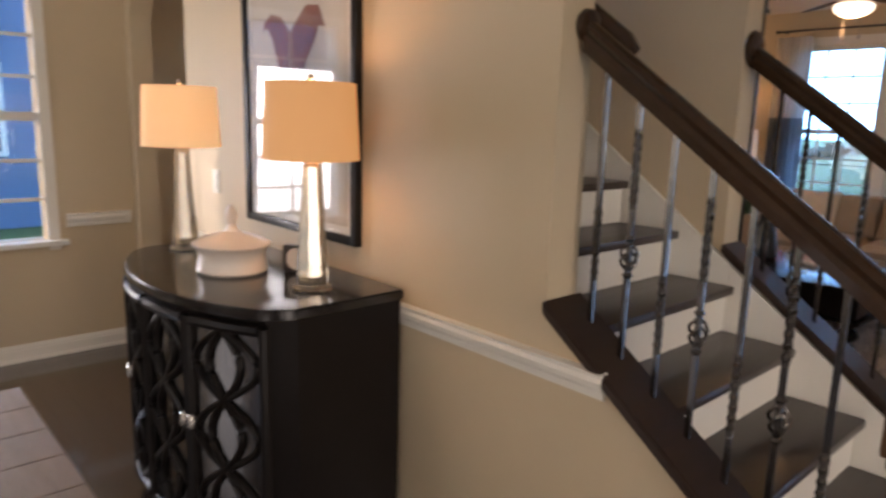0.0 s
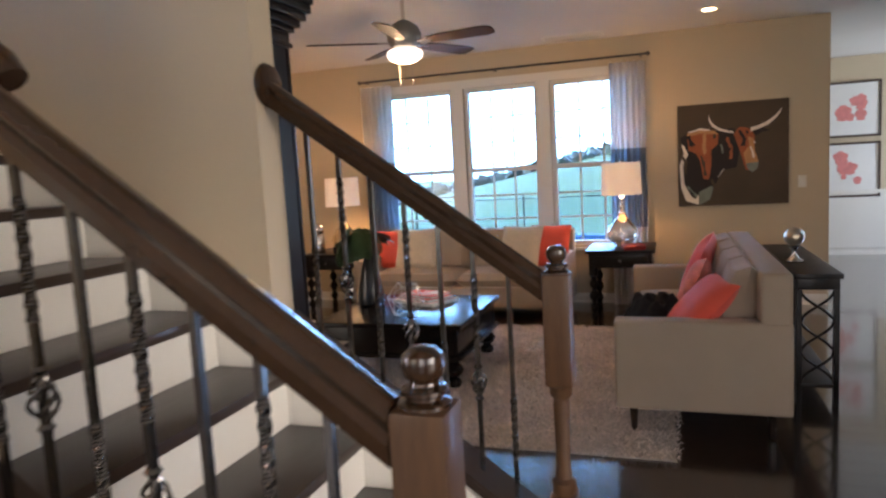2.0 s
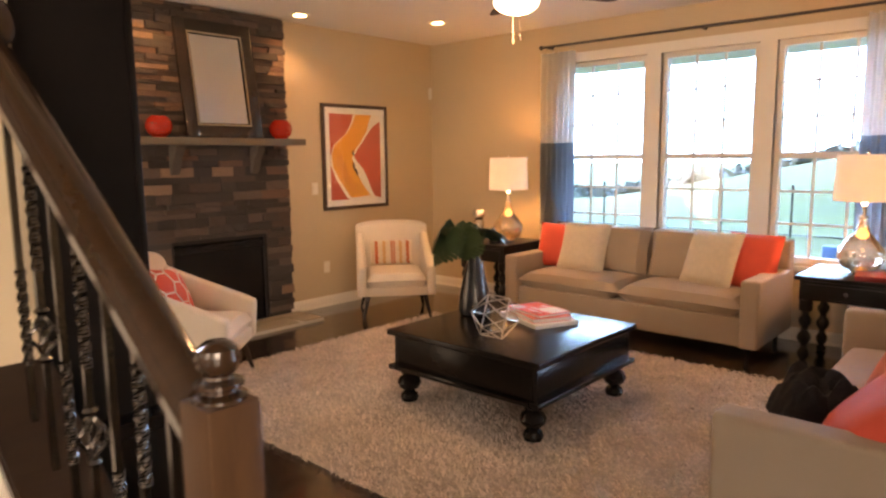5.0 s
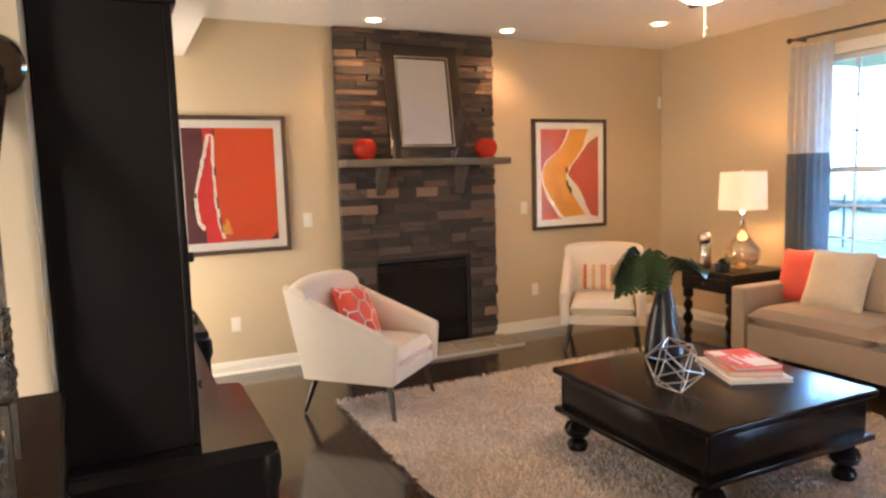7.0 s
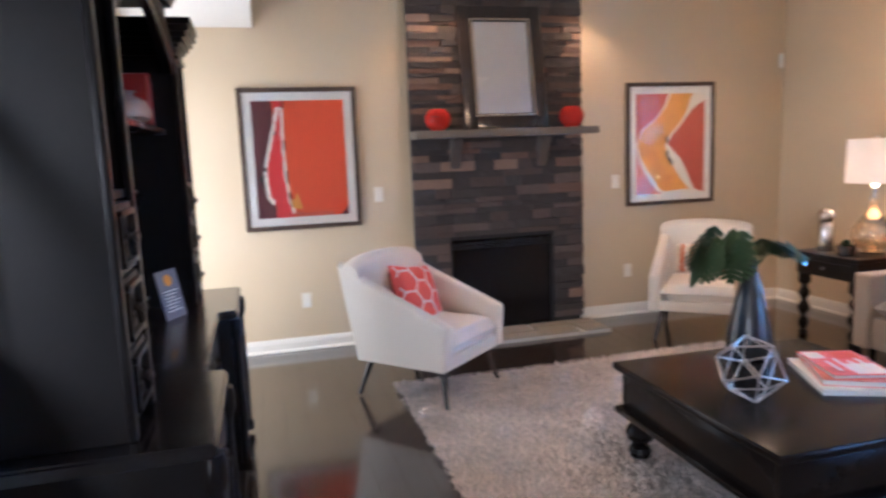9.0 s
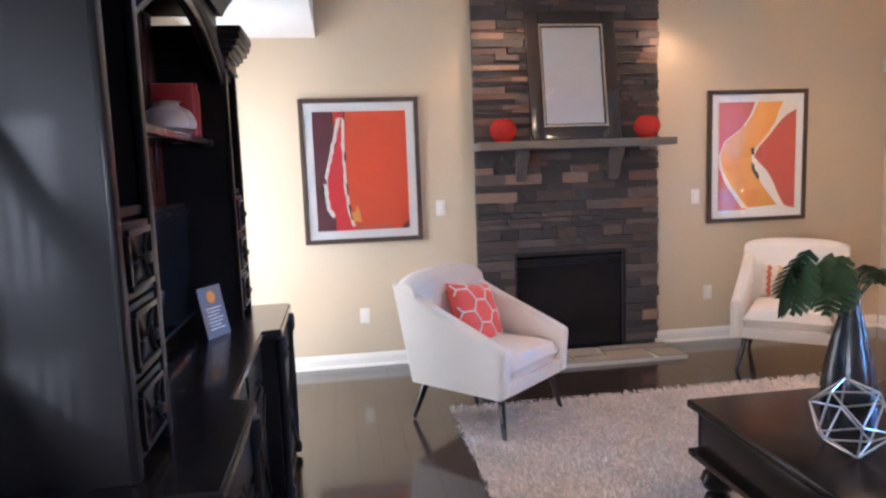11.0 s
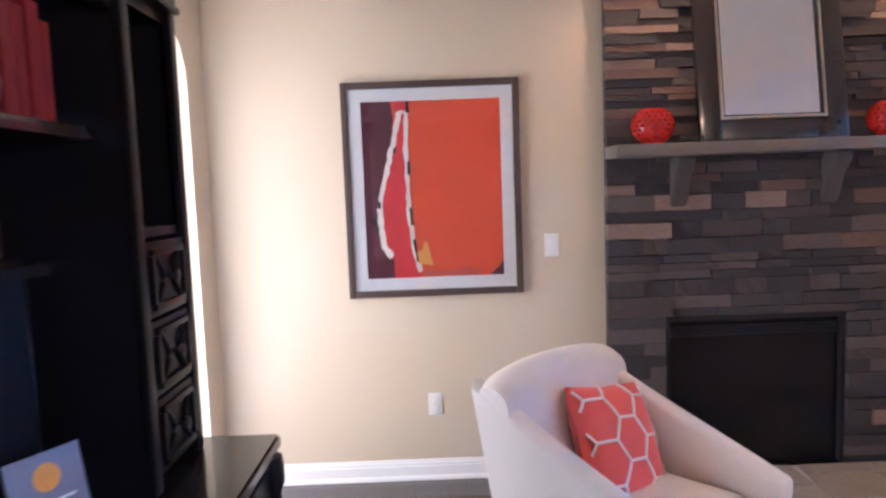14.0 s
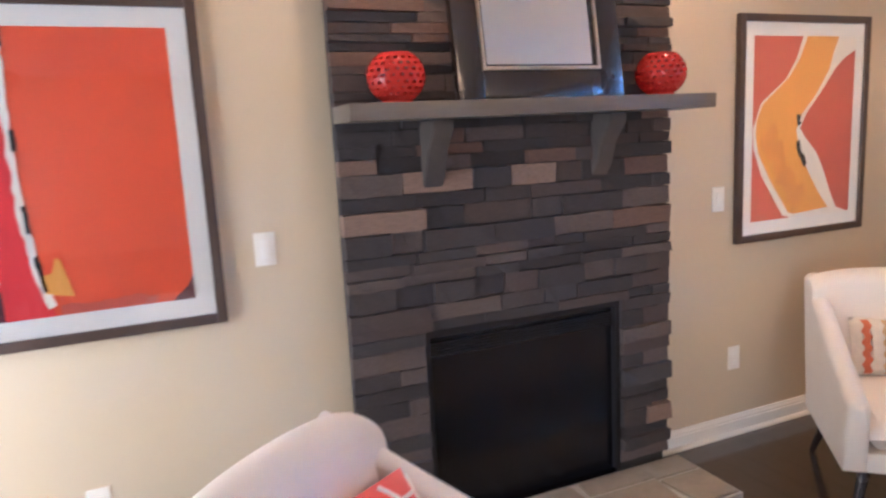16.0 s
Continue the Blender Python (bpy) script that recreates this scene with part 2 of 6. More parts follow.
M = dict(
    wall=mat("wall_paint", (0.58, 0.472, 0.320), 0.55, var=0.05, scale=1.6, bump=0.10, bscale=260),
    ceiling=mat("ceiling_paint", (0.74, 0.71, 0.66), 0.8, var=0.04, scale=2, bump=0.15, bscale=200),
    trim=mat("white_trim", (0.80, 0.77, 0.70), 0.35, var=0.04, scale=3, bump=0.03),
    floor=mat("dark_hardwood", (0.024, 0.014, 0.010), 0.17, var=0.35, scale=5, bump=0.12, bscale=30, stretch=(6, 0.7, 6), spread=0.25, gloss=0.85),
    tread=mat("stair_hardwood", (0.026, 0.015, 0.010), 0.34, var=0.35, scale=6, bump=0.1, bscale=40, stretch=(0.7, 6, 6), gloss=0.12),
    tableblack=mat("black_table_lacquer", (0.008, 0.0065, 0.006), 0.24, var=0.3, scale=8, bump=0.02, bscale=60, gloss=0.08, spec=0.17),
    black=mat("black_stained_wood", (0.009, 0.0072, 0.0068), 0.36, var=0.3, scale=8, bump=0.03, bscale=60, gloss=0.05, spec=0.22),
    espresso=mat("espresso_wood", (0.018, 0.012, 0.010), 0.26, var=0.35, scale=7, bump=0.08, bscale=50, gloss=0.4),
    newel=mat("brown_stained_wood", (0.072, 0.037, 0.018), 0.42, var=0.45, scale=7, bump=0.12, bscale=50, stretch=(5, 5, 0.6), gloss=0.1, spec=0.3),
    rail=mat("dark_handrail_wood", (0.034, 0.018, 0.010), 0.17, var=0.35, scale=7, bump=0.06, bscale=50, gloss=0.4),
    iron=mat("dark_wrought_iron", (0.14, 0.128, 0.118), 0.22, metal=1.0, var=0.2, bump=0.1),
    stone=stone_mat(),
    mortar=mat("dark_mortar", (0.045, 0.040, 0.037), 0.95, var=0.3, scale=20, bump=0.6),
    slate=mat("grey_slate", (0.23, 0.195, 0.15), 0.6, var=0.3, scale=8, bump=0.3, bscale=30, spread=0.3),
    grout=mat("pale_grout", (0.45, 0.42, 0.37), 0.9, var=0.15, scale=12),
    mantel=mat("grey_brown_mantel", (0.13, 0.105, 0.082), 0.45, var=0.25, scale=7, bump=0.15, bscale=40, stretch=(0.7, 6, 6)),
    firebox=mat("black_firebox_glass", (0.004, 0.004, 0.006), 0.25, var=0.2, bump=0.0, gloss=0.05),
    firemetal=mat("black_firebox_metal", (0.018, 0.016, 0.017), 0.5, metal=0.3, var=0.15),
    corbel=mat("dark_corbel_wood", (0.070, 0.058, 0.050), 0.55, var=0.3, scale=9, bump=0.2, bscale=40),
    metal=mat("dark_metal", (0.10, 0.09, 0.085), 0.4, metal=0.9, var=0.15),
    chrome=mat("brushed_nickel", (0.62, 0.58, 0.53), 0.25, metal=1.0, var=0.08, bump=0.02),
    silver=mat("silver_beading", (0.55, 0.47, 0.36), 0.30, metal=1.0, var=0.2, bump=0.2),
    doormirror=mat("antiqued_mirror", (0.34, 0.33, 0.32), 0.22, metal=1.0, var=0.3, scale=9, bump=0.03),
    blackgloss=mat("polished_black_top", (0.010, 0.008, 0.008), 0.25, var=0.3, scale=8, bump=0.01, bscale=60, gloss=0.45),
    mirror=mat("mirror_glass", (0.85, 0.85, 0.84), 0.02, metal=1.0, var=0.01, bump=0.0, rvar=0.01),
    glass=mat("clear_glass", (0.95, 0.96, 0.97), 0.02, var=0.0, bump=0.0, rvar=0.0, transmission=1.0),
    lampglass=mat("faceted_lamp_glass", (0.70, 0.64, 0.54), 0.08, metal=0.15, var=0.25, scale=30, bump=0.05, transmission=0.85, gloss=0.6),
    mercury=mat("mercury_glass", (0.74, 0.62, 0.46), 0.10, metal=0.35, var=0.35, scale=30, bump=0.06, transmission=0.85, gloss=0.6),
    cream=mat("cream_upholstery", (0.70, 0.63, 0.54), 0.85, var=0.06, scale=5, bump=0.35, bscale=420, sheen=0.2),
    sofa=mat("taupe_upholstery", (0.38, 0.305, 0.235), 0.88, var=0.09, scale=5, bump=0.4, bscale=380, sheen=0.2),
    coral=mat("coral_fabric", (0.72, 0.10, 0.065), 0.8, var=0.1, scale=9, bump=0.35, bscale=320, sheen=0.2),
    pinkish=mat("pink_pattern_fabric", (0.58, 0.20, 0.16), 0.85, var=0.45, scale=26, bump=0.4, bscale=220),
    ivory=mat("ivory_fabric", (0.66, 0.58, 0.46), 0.85, var=0.12, scale=30, bump=0.6, bscale=160, sheen=0.2),
    white=mat("white_line_fabric", (0.82, 0.78, 0.72), 0.8, var=0.05),
    darkcloth=mat("charcoal_throw", (0.030, 0.028, 0.032), 0.95, var=0.4, scale=30, bump=0.8, bscale=120),
    rug=mat("grey_shag", (0.48, 0.43, 0.39), 0.95, var=0.40, scale=4.5, bump=0.7, bscale=150),
    shade=thin_cloth("lampshade_linen", (0.86, 0.81, 0.74), 0.28, ((1.0, 0.80, 0.60), 0.18)),
    tanshade=mat("tan_lampshade", (0.66, 0.42, 0.22), 0.8, var=0.05, scale=14, bump=0.3, bscale=300, emit=((1.0, 0.43, 0.12), 0.70)),
    # paler, brighter copy of the tan shade: sunlight on it is put in as glow
    sunlitshade=thin_cloth("sunlit_lampshade", (0.84, 0.70, 0.50), 0.35, ((1.0, 0.66, 0.32), 0.75)),
    bulb=mat("glowing_bulb", (1, 0.9, 0.7), 0.5, var=0.0, emit=((1.0, 0.66, 0.30), 14.0)),
    amberglow=mat("amber_glow", (1, 0.7, 0.3), 0.5, var=0.0, emit=((1.0, 0.55, 0.16), 4.0)),
    globe=mat("glowing_globe", (1, 0.95, 0.85), 0.5, var=0.0, emit=((1.0, 0.80, 0.55), 5.0)),
    redpot=mat("red_ceramic", (0.62, 0.045, 0.025), 0.22, var=0.15, scale=8, bump=0.05, gloss=0.5),
    porcelain=mat("white_porcelain", (0.78, 0.70, 0.62), 0.25, var=0.06, scale=10, bump=0.02, gloss=0.5),
    jarclay=mat("pinkish_glazed_clay", (0.33, 0.24, 0.20), 0.35, var=0.15, scale=12, bump=0.05, gloss=0.3),
    paper=mat("paper", (0.80, 0.78, 0.73), 0.8, var=0.05),
    plastic=mat("ivory_plastic", (0.78, 0.74, 0.66), 0.4, var=0.03, bump=0.0),
    sheer=thin_cloth("sheer_white_curtain", (0.93, 0.92, 0.90), 0.85),
    greyband=thin_cloth("slate_blue_curtain", (0.40, 0.45, 0.51), 0.7),
    leaf=mat("dark_leaf", (0.032, 0.066, 0.030), 0.35, var=0.35, scale=14, bump=0.2, bscale=60, spread=0.4),
    vase=mat("black_vase", (0.022, 0.024, 0.027), 0.25, var=0.3, scale=12, bump=0.4, bscale=60, gloss=0.4),
    geo=mat("silver_wire", (0.58, 0.55, 0.50), 0.35, metal=0.9, var=0.1),
    red=mat("paint_red_orange", (0.68, 0.078, 0.018), 0.6, var=0.10, scale=5, bump=0.1, bscale=80),
    crimson=mat("paint_crimson", (0.62, 0.030, 0.032), 0.6, var=0.12, scale=6),
    maroon=mat("paint_maroon", (0.085, 0.016, 0.024), 0.6, var=0.35, scale=6),
    yellow=mat("paint_yellow", (0.72, 0.33, 0.05), 0.6, var=0.12, scale=7, bump=0.1),
    brick=mat("paint_brick", (0.50, 0.09, 0.055), 0.6, var=0.15, scale=7, bump=0.1),
    offwhite=mat("paint_offwhite", (0.78, 0.72, 0.63), 0.7, var=0.12, scale=14),
    inkblack=mat("paint_black", (0.02, 0.015, 0.015), 0.7, var=0.2),
    canvas=mat("paint_dark_brown", (0.060, 0.042, 0.026), 0.65, var=0.4, scale=3, bump=0.2, bscale=60),
    hide=mat("paint_chestnut", (0.27, 0.075, 0.025), 0.6, var=0.5, scale=9),
    floral=mat("paint_rose", (0.62, 0.22, 0.20), 0.7, var=0.3, scale=20),
    palewood=mat("whitewashed_wood", (0.25, 0.19, 0.155), 0.6, var=0.3, scale=6, bump=0.3, bscale=40, stretch=(6, 0.6, 6)),
    backpanel=mat("reddish_back_panel", (0.055, 0.019, 0.014), 0.65, var=0.35, scale=6, bump=0.1, stretch=(5, 5, 0.6), spec=0.15),
    signgrey=mat("grey_card", (0.22, 0.21, 0.24), 0.5, var=0.05),
    screen=mat("dark_screen", (0.012, 0.012, 0.014), 0.04, var=0.0, bump=0.0, rvar=0.0, gloss=1.0, ior=1.8),
    grass=mat("lawn_grass", (0.085, 0.098, 0.022), 0.95, var=0.4, scale=0.7, bump=0.8, bscale=12),
    hazegrey=mat("hazed_grey_green", (0.15, 0.18, 0.17), 0.95, var=0.5, scale=1.5, bump=0.8, bscale=14),
    siding=mat("blue_siding", (0.14, 0.18, 0.27), 0.7, var=0.08, scale=1.5),
    tealglass=mat("teal_bottle", (0.02, 0.10, 0.12), 0.15, var=0.2, gloss=0.5),
    bluecover=mat("blue_cover", (0.06, 0.14, 0.30), 0.6, var=0.2),
)

# ---- builders ----
def bm_box(x0, y0, z0, x1, y1, z1, bevel=0.0, seg=2, bm=None):
    one = bmesh.new()
    bmesh.ops.create_cube(one, size=1)
    for v in one.verts:
        v.co = Vector(((x0 + x1) / 2 + v.co.x * (x1 - x0), (y0 + y1) / 2 + v.co.y * (y1 - y0), (z0 + z1) / 2 + v.co.z * (z1 - z0)))
    if bevel:
        bmesh.ops.bevel(one, geom=list(one.edges), offset=bevel, segments=seg, profile=0.6, affect="EDGES")
    return join(bm, one)


def join(bm, one):
    if bm is None:
        return one
    me = bpy.data.meshes.new("tmp")
    one.to_mesh(me)
    one.free()
    bm.from_mesh(me)
    bpy.data.meshes.remove(me)
    return bm


def bm_lathe(profile, seg=28, at=(0, 0, 0), bm=None, squash=(1, 1)):
    one = bmesh.new()
    rings = []
    for r, z in profile:
        rings.append([one.verts.new((at[0] + squash[0] * max(r, 1e-4) * math.cos(a), at[1] + squash[1] * max(r, 1e-4) * math.sin(a), at[2] + z)) for a in (2 * math.pi * k / seg for k in range(seg))])
    for a, b in zip(rings, rings[1:]):
        for k in range(seg):
            one.faces.new((a[k], a[(k + 1) % seg], b[(k + 1) % seg], b[k]))
    one.faces.new(rings[0][::-1])
    one.faces.new(rings[-1])
    return join(bm, one)


def bm_tube(points, radius, seg=10, bm=None, twist=0.0, square=False):
    """A rod along points; radius may be a list. square rods can be twisted."""
    one = bmesh.new()
    pts = [Vector(p) for p in points]
    rad = radius if isinstance(radius, (list, tuple)) else [radius] * len(pts)
    n = 4 if square else seg
    rings = []
    for i, p in enumerate(pts):
        d = (pts[min(i + 1, len(pts) - 1)] - pts[max(i - 1, 0)]).normalized()
        u = d.cross(Vector((0, 0, 1)) if abs(d.z) < 0.95 else Vector((0, 1, 0))).normalized()
        w = d.cross(u)
        rings.append([one.verts.new(p + rad[i] * (math.cos(a) * u + math.sin(a) * w)) for a in (2 * math.pi * k / n + twist * i + (math.pi / 4 if square else 0) for k in range(n))])
    for a, b in zip(rings, rings[1:]):
        for k in range(n):
            one.faces.new((a[k], a[(k + 1) % n], b[(k + 1) % n], b[k]))
    one.faces.new(rings[0][::-1])
    one.faces.new(rings[-1])
    bmesh.ops.recalc_face_normals(one, faces=one.faces)
    return join(bm, one)


def bm_prism(outline, a, b, axis="x", bm=None, bevel=0.0):
    """An outline of (u, v) pairs pushed from a to b along an axis: x gives (y, z), y gives (x, z), z gives (x, y)."""
    put = {"x": lambda u, v, w: (w, u, v), "y": lambda u, v, w: (u, w, v), "z": lambda u, v, w: (u, v, w)}[axis]
    one = bmesh.new()
    lo = [one.verts.new(put(u, v, a)) for u, v in outline]
    hi = [one.verts.new(put(u, v, b)) for u, v in outline]
    n = len(outline)
    one.faces.new(lo)
    one.faces.new(hi[::-1])
    for k in range(n):
        one.faces.new((lo[k], hi[k], hi[(k + 1) % n], lo[(k + 1) % n]))
    bmesh.ops.recalc_face_normals(one, faces=one.faces)
    if bevel:
        bmesh.ops.bevel(one, geom=list(one.edges), offset=bevel, segments=2, affect="EDGES")
    return join(bm, one)


def bm_cushion(w, d, h, puff=0.5, n=12, bm=None):
    """A stuffed cushion, w by d, thick h in the middle and pinched at the corners; centred on its base."""
    one = bmesh.new()
    top, bot = {}, {}
    for i in range(n + 1):
        for j in range(n + 1):
            u, v = 2 * i / n - 1, 2 * j / n - 1
            pinch = 1 - 0.06 * (u * u * v * v) * 0 - 0.05 * (1 - abs(u)) * abs(v) ** 6 - 0.05 * (1 - abs(v)) * abs(u) ** 6
            x, y = u * w / 2 * pinch, v * d / 2 * pinch
            f = max(0.0, (1 - abs(u) ** 3.2) * (1 - abs(v) ** 3.2)) ** puff
            f += 0.03 * noise.noise(Vector((x * 9, y * 9, w * 3)))
            top[i, j] = one.verts.new((x, y, h / 2 + h / 2 * f))
            bot[i, j] = top[i, j] if i in (0, n) or j in (0, n) else one.verts.new((x, y, h / 2 - h / 2 * f))
    for i in range(n):
        for j in range(n):
            one.faces.new((top[i, j], top[i + 1, j], top[i + 1, j + 1], top[i, j + 1]))
            one.faces.new((bot[i, j], bot[i, j + 1], bot[i + 1, j + 1], bot[i + 1, j]))
    bmesh.ops.recalc_face_normals(one, faces=one.faces)
    return join(bm, one)


def bm_grid(nx, ny, f, bm=None):
    one = bmesh.new()
    v = [[one.verts.new(f(i / nx, j / ny)) for j in range(ny + 1)] for i in range(nx + 1)]
    for i in range(nx):
        for j in range(ny):
            one.faces.new((v[i][j], v[i + 1][j], v[i + 1][j + 1], v[i][j + 1]))
    return join(bm, one)


def part(name, bm, material, parent=None, label="", smooth=True, m=None):
    me = bpy.data.meshes.new(name)
    if smooth:
        for f in bm.faces:
            f.smooth = True
    bm.to_mesh(me)
    bm.free()
    me.materials.append(material)
    if smooth:
        me.set_sharp_from_angle(angle=radians(38))
    ob = new(name, me)
    if parent:
        ob.parent = parent
    if m:
        ob.matrix_local = m
    return tagged(ob, label) if label else ob


def thing(name, m, label, category, group="", kind=""):
    ob = new(name)
    ob.empty_display_size = 0.1
    ob.matrix_world = m
    return tagged(ob, label, category, group, kind)


def structure(name, bm, material, label="", smooth=False):
    return tagged(part(name, bm, material, None, "", smooth), label, "", "", "structure")


# ---- plan ----
CEIL, LOW, FL = 2.74, 2.455, 0.0
WX, NY = 8.87, 5.25            # window wall face, fireplace wall face
SX0, SX1 = 2.30, 2.43          # dining side wall of the stairs
TX0, TX1 = 3.42, 3.54          # living room side wall of the stairs
SY = 1.50                      # where the dining side wall ends
TY = 1.548                     # where the living room side wall ends
RISE, RUN = 0.180, 0.247
PITCH = RISE / RUN


def nose_z(y):
    """The line of the stair noses."""
    return 0.89 + (y - 1.46) * PITCH


Z0 = FL - 0.01


def arch_wall(name, x0, x1, y0, y1, a0, a1, spring, label):
    """A wall along y with one arched opening from a0 to a1."""
    mid, half = (a0 + a1) / 2, (a1 - a0) / 2
    out = [(y0, Z0), (a0, Z0)] + [(mid - half * math.cos(a), spring + 0.62 * half * math.sin(a)) for a in (math.pi * k / 20 for k in range(21))] + [(a1, Z0), (y1, Z0), (y1, CEIL), (y0, CEIL)]
    return structure(name, bm_prism(out, x0, x1, "x"), M["wall"], label)


def wall_with_holes(name, axis, a, b, u0, u1, holes, label, top=CEIL, material="wall"):
    """A wall between a and b across, from u0 to u1 along, with rectangular openings (u0, u1, z0, z1)."""
    bm = None
    cuts = sorted(holes)
    at = u0
    def slab(p, q, z0, z1, bm):
        return bm_box(a, p, z0, b, q, z1, bm=bm) if axis == "x" else bm_box(p, a, z0, q, b, z1, bm=bm)
    for h0, h1, z0, z1 in cuts:
        bm = slab(at, h0, Z0, top, bm)
        if z0 > 0:
            bm = slab(h0, h1, Z0, z0, bm)
        bm = slab(h0, h1, z1, top, bm)
        at = h1
    bm = slab(at, u1, Z0, top, bm)
    return structure(name, bm, M[material], label)


structure("subfloor", bm_box(-2.75, -4.2, -0.16, 12.6, 5.5, FL - 0.012), M["mortar"], "dark subfloor under the boards")
HX0, HX1, HY0, HY1 = SX1, TX0, 1.05, 3.92   # open stairwell
bm = bm_box(-2.75, -4.2, CEIL, HX0, 5.5, CEIL + 0.12)
bm = bm_box(HX1, -4.2, CEIL, 12.6, 5.5, CEIL + 0.12, bm=bm)
bm = bm_box(HX0, -4.2, CEIL, HX1, HY0, CEIL + 0.12, bm=bm)
bm = bm_box(HX0, HY1, CEIL, HX1, 5.5, CEIL + 0.12, bm=bm)
structure("ceiling", bm, M["ceiling"], "smooth white painted ceiling")
# unseen stairwell shaft, left open at its north end for the fill lamp
bm = bm_box(HX0 - 0.1, HY0 - 0.1, CEIL + 0.12, HX0, 5.4, 5.1)
bm = bm_box(HX1, HY0 - 0.1, CEIL + 0.12, HX1 + 0.1, 5.4, 5.1, bm=bm)
bm = bm_box(HX0, HY0 - 0.1, CEIL + 0.12, HX1, HY0, 5.1, bm=bm)
bm = bm_box(HX0, 5.3, CEIL + 0.12, HX1, 5.4, 3.4, bm=bm)
bm = bm_box(HX0, 5.3, 4.7, HX1, 5.4, 5.1, bm=bm)
structure("wall_upstairs", bm, M["wall"], "tan painted upstairs walls")
structure("ceiling_upstairs", bm_box(HX0 - 0.1, HY0 - 0.1, 5.1, HX1 + 0.1, 5.4, 5.2), M["ceiling"], "white upstairs ceiling")
bm = bm_box(TX1, 1.58, LOW, 4.22, NY, CEIL - 0.004)
bm = bm_box(3.40, 3.931, LOW, TX1, NY, CEIL - 0.004, bm=bm)
structure("ceiling_soffit", bm, M["ceiling"], "white dropped soffit by the arch")
structure("wall_north", bm_box(3.28, NY, Z0, WX + 0.15, NY + 0.14, CEIL), M["wall"], "tan painted living room wall")
structure("wall_hall_end", bm_box(SX0, 5.08, Z0, 3.279, NY + 0.14, CEIL), M["wall"], "tan painted hall wall")
WINDOWS = [(0.72, 1.55), (1.68, 2.50), (2.63, 3.52)]
wall_with_holes("wall_east", "x", WX, WX + 0.15, -1.07, NY, [(a, b, 0.62, 2.37) for a, b in WINDOWS], "tan painted wall around three tall windows")
arch_wall("wall_stair_dining", SX0, SX1, SY, 5.08, 3.95, 4.80, 2.02, "tan painted wall with an arched opening")
structure("wall_stair_living", bm_box(TX0, TY, Z0, TX1, 3.93, CEIL), M["wall"], "tan painted wall beside the stairs")
structure("wall_return", bm_box(3.401, 3.90, Z0, TX0 - 0.001, 3.928, CEIL), M["wall"], "tan painted wall return")
arch_wall("wall_arch_living", 3.28, 3.40, 3.90, NY, 3.98, 5.02, 2.02, "tan painted wall with an arched opening")
wall_with_holes("wall_dining_north", "y", 4.89, 5.03, -2.75, SX0, [(0.72, 1.80, 0.72, 2.15)], "grey tan dining room wall around a window")
# both walls stay out of view; their openings are added to admit the lamps
wall_with_holes("wall_dining_west", "x", -2.75, -2.6, -4.2, 4.89, [(-1.35, 0.25, 0.55, 2.5), (1.7, 4.3, 0.5, 2.4)], "tan painted unseen dining room wall with two openings for lamps")
wall_with_holes("wall_south", "y", -4.34, -4.2, -2.75, 12.6, [(-1.5, 0.1, 0.5, 2.4), (0.28, 1.52, 0.2, 2.3), (10.4, 12.0, 0.3, 2.3)], "tan painted unseen wall with three openings for lamps")
structure("wall_hall_east", bm_box(12.4, -4.2, Z0, 12.55, -0.2, CEIL), M["wall"], "tan painted far room wall")
structure("wall_hall_north", bm_box(WX + 0.15, -1.07, Z0, 12.4, -0.93, CEIL), M["wall"], "tan painted far room side wall")


structure("wainscot", bm_box(12.376, -4.1, 0.10, 12.398, -1.09, 0.86), M["trim"], "white painted wainscot panel")
structure("wainscot_rail", bm_box(12.362, -4.1, 0.862, 12.397, -1.09, 0.91, bevel=0.006), M["trim"], "white painted wainscot rail")


def baseboard(name, axis, face, side, u0, u1):
    """A white moulded skirting on a wall face; side: the way it stands out."""
    prof = [(0, 0), (0.026, 0), (0.026, 0.010), (0.020, 0.020), (0.015, 0.022), (0.015, 0.072), (0.011, 0.076), (0.012, 0.084), (0.006, 0.096), (0.006, 0.102), (0, 0.104)]
    out = [(face + side * d, FL + z) for d, z in prof]
    bm = bm_prism(out, u0, u1, "x" if axis == "y" else "y")
    return structure(name, bm, M["trim"], "white painted moulded baseboard")


baseboard("baseboard_1", "y", NY, -1, 3.42, 5.33)
baseboard("baseboard_2", "y", NY, -1, 6.815, WX - 0.02)
baseboard("baseboard_3", "x", WX, -1, -1.06, NY - 0.02)
baseboard("baseboard_4", "y", 4.89, -1, -2.5, SX0 - 0.02)
baseboard("baseboard_5", "x", SX0, -1, 0.9, 3.93)
baseboard("baseboard_6", "x", 12.4, -1, -4.1, -1.1)
baseboard("baseboard_7", "x", TX1, 1, TY + 0.02, 3.91)


def chair_rail(name, axis, face, side, u0, u1):
    prof = [(0, 0.79), (0.010, 0.795), (0.014, 0.815), (0.026, 0.83), (0.030, 0.845), (0.022, 0.855), (0.026, 0.866), (0, 0.87)]
    out = [(face + side * d, z) for d, z in prof]
    return structure(name, bm_prism(out, u0, u1, "x" if axis == "y" else "y"), M["trim"], "white painted chair rail moulding")


chair_rail("chair_rail_1", "x", SX0, -1, 1.29, 3.93)
chair_rail("chair_rail_2", "y", 4.89, -1, 1.90, SX0 - 0.03)

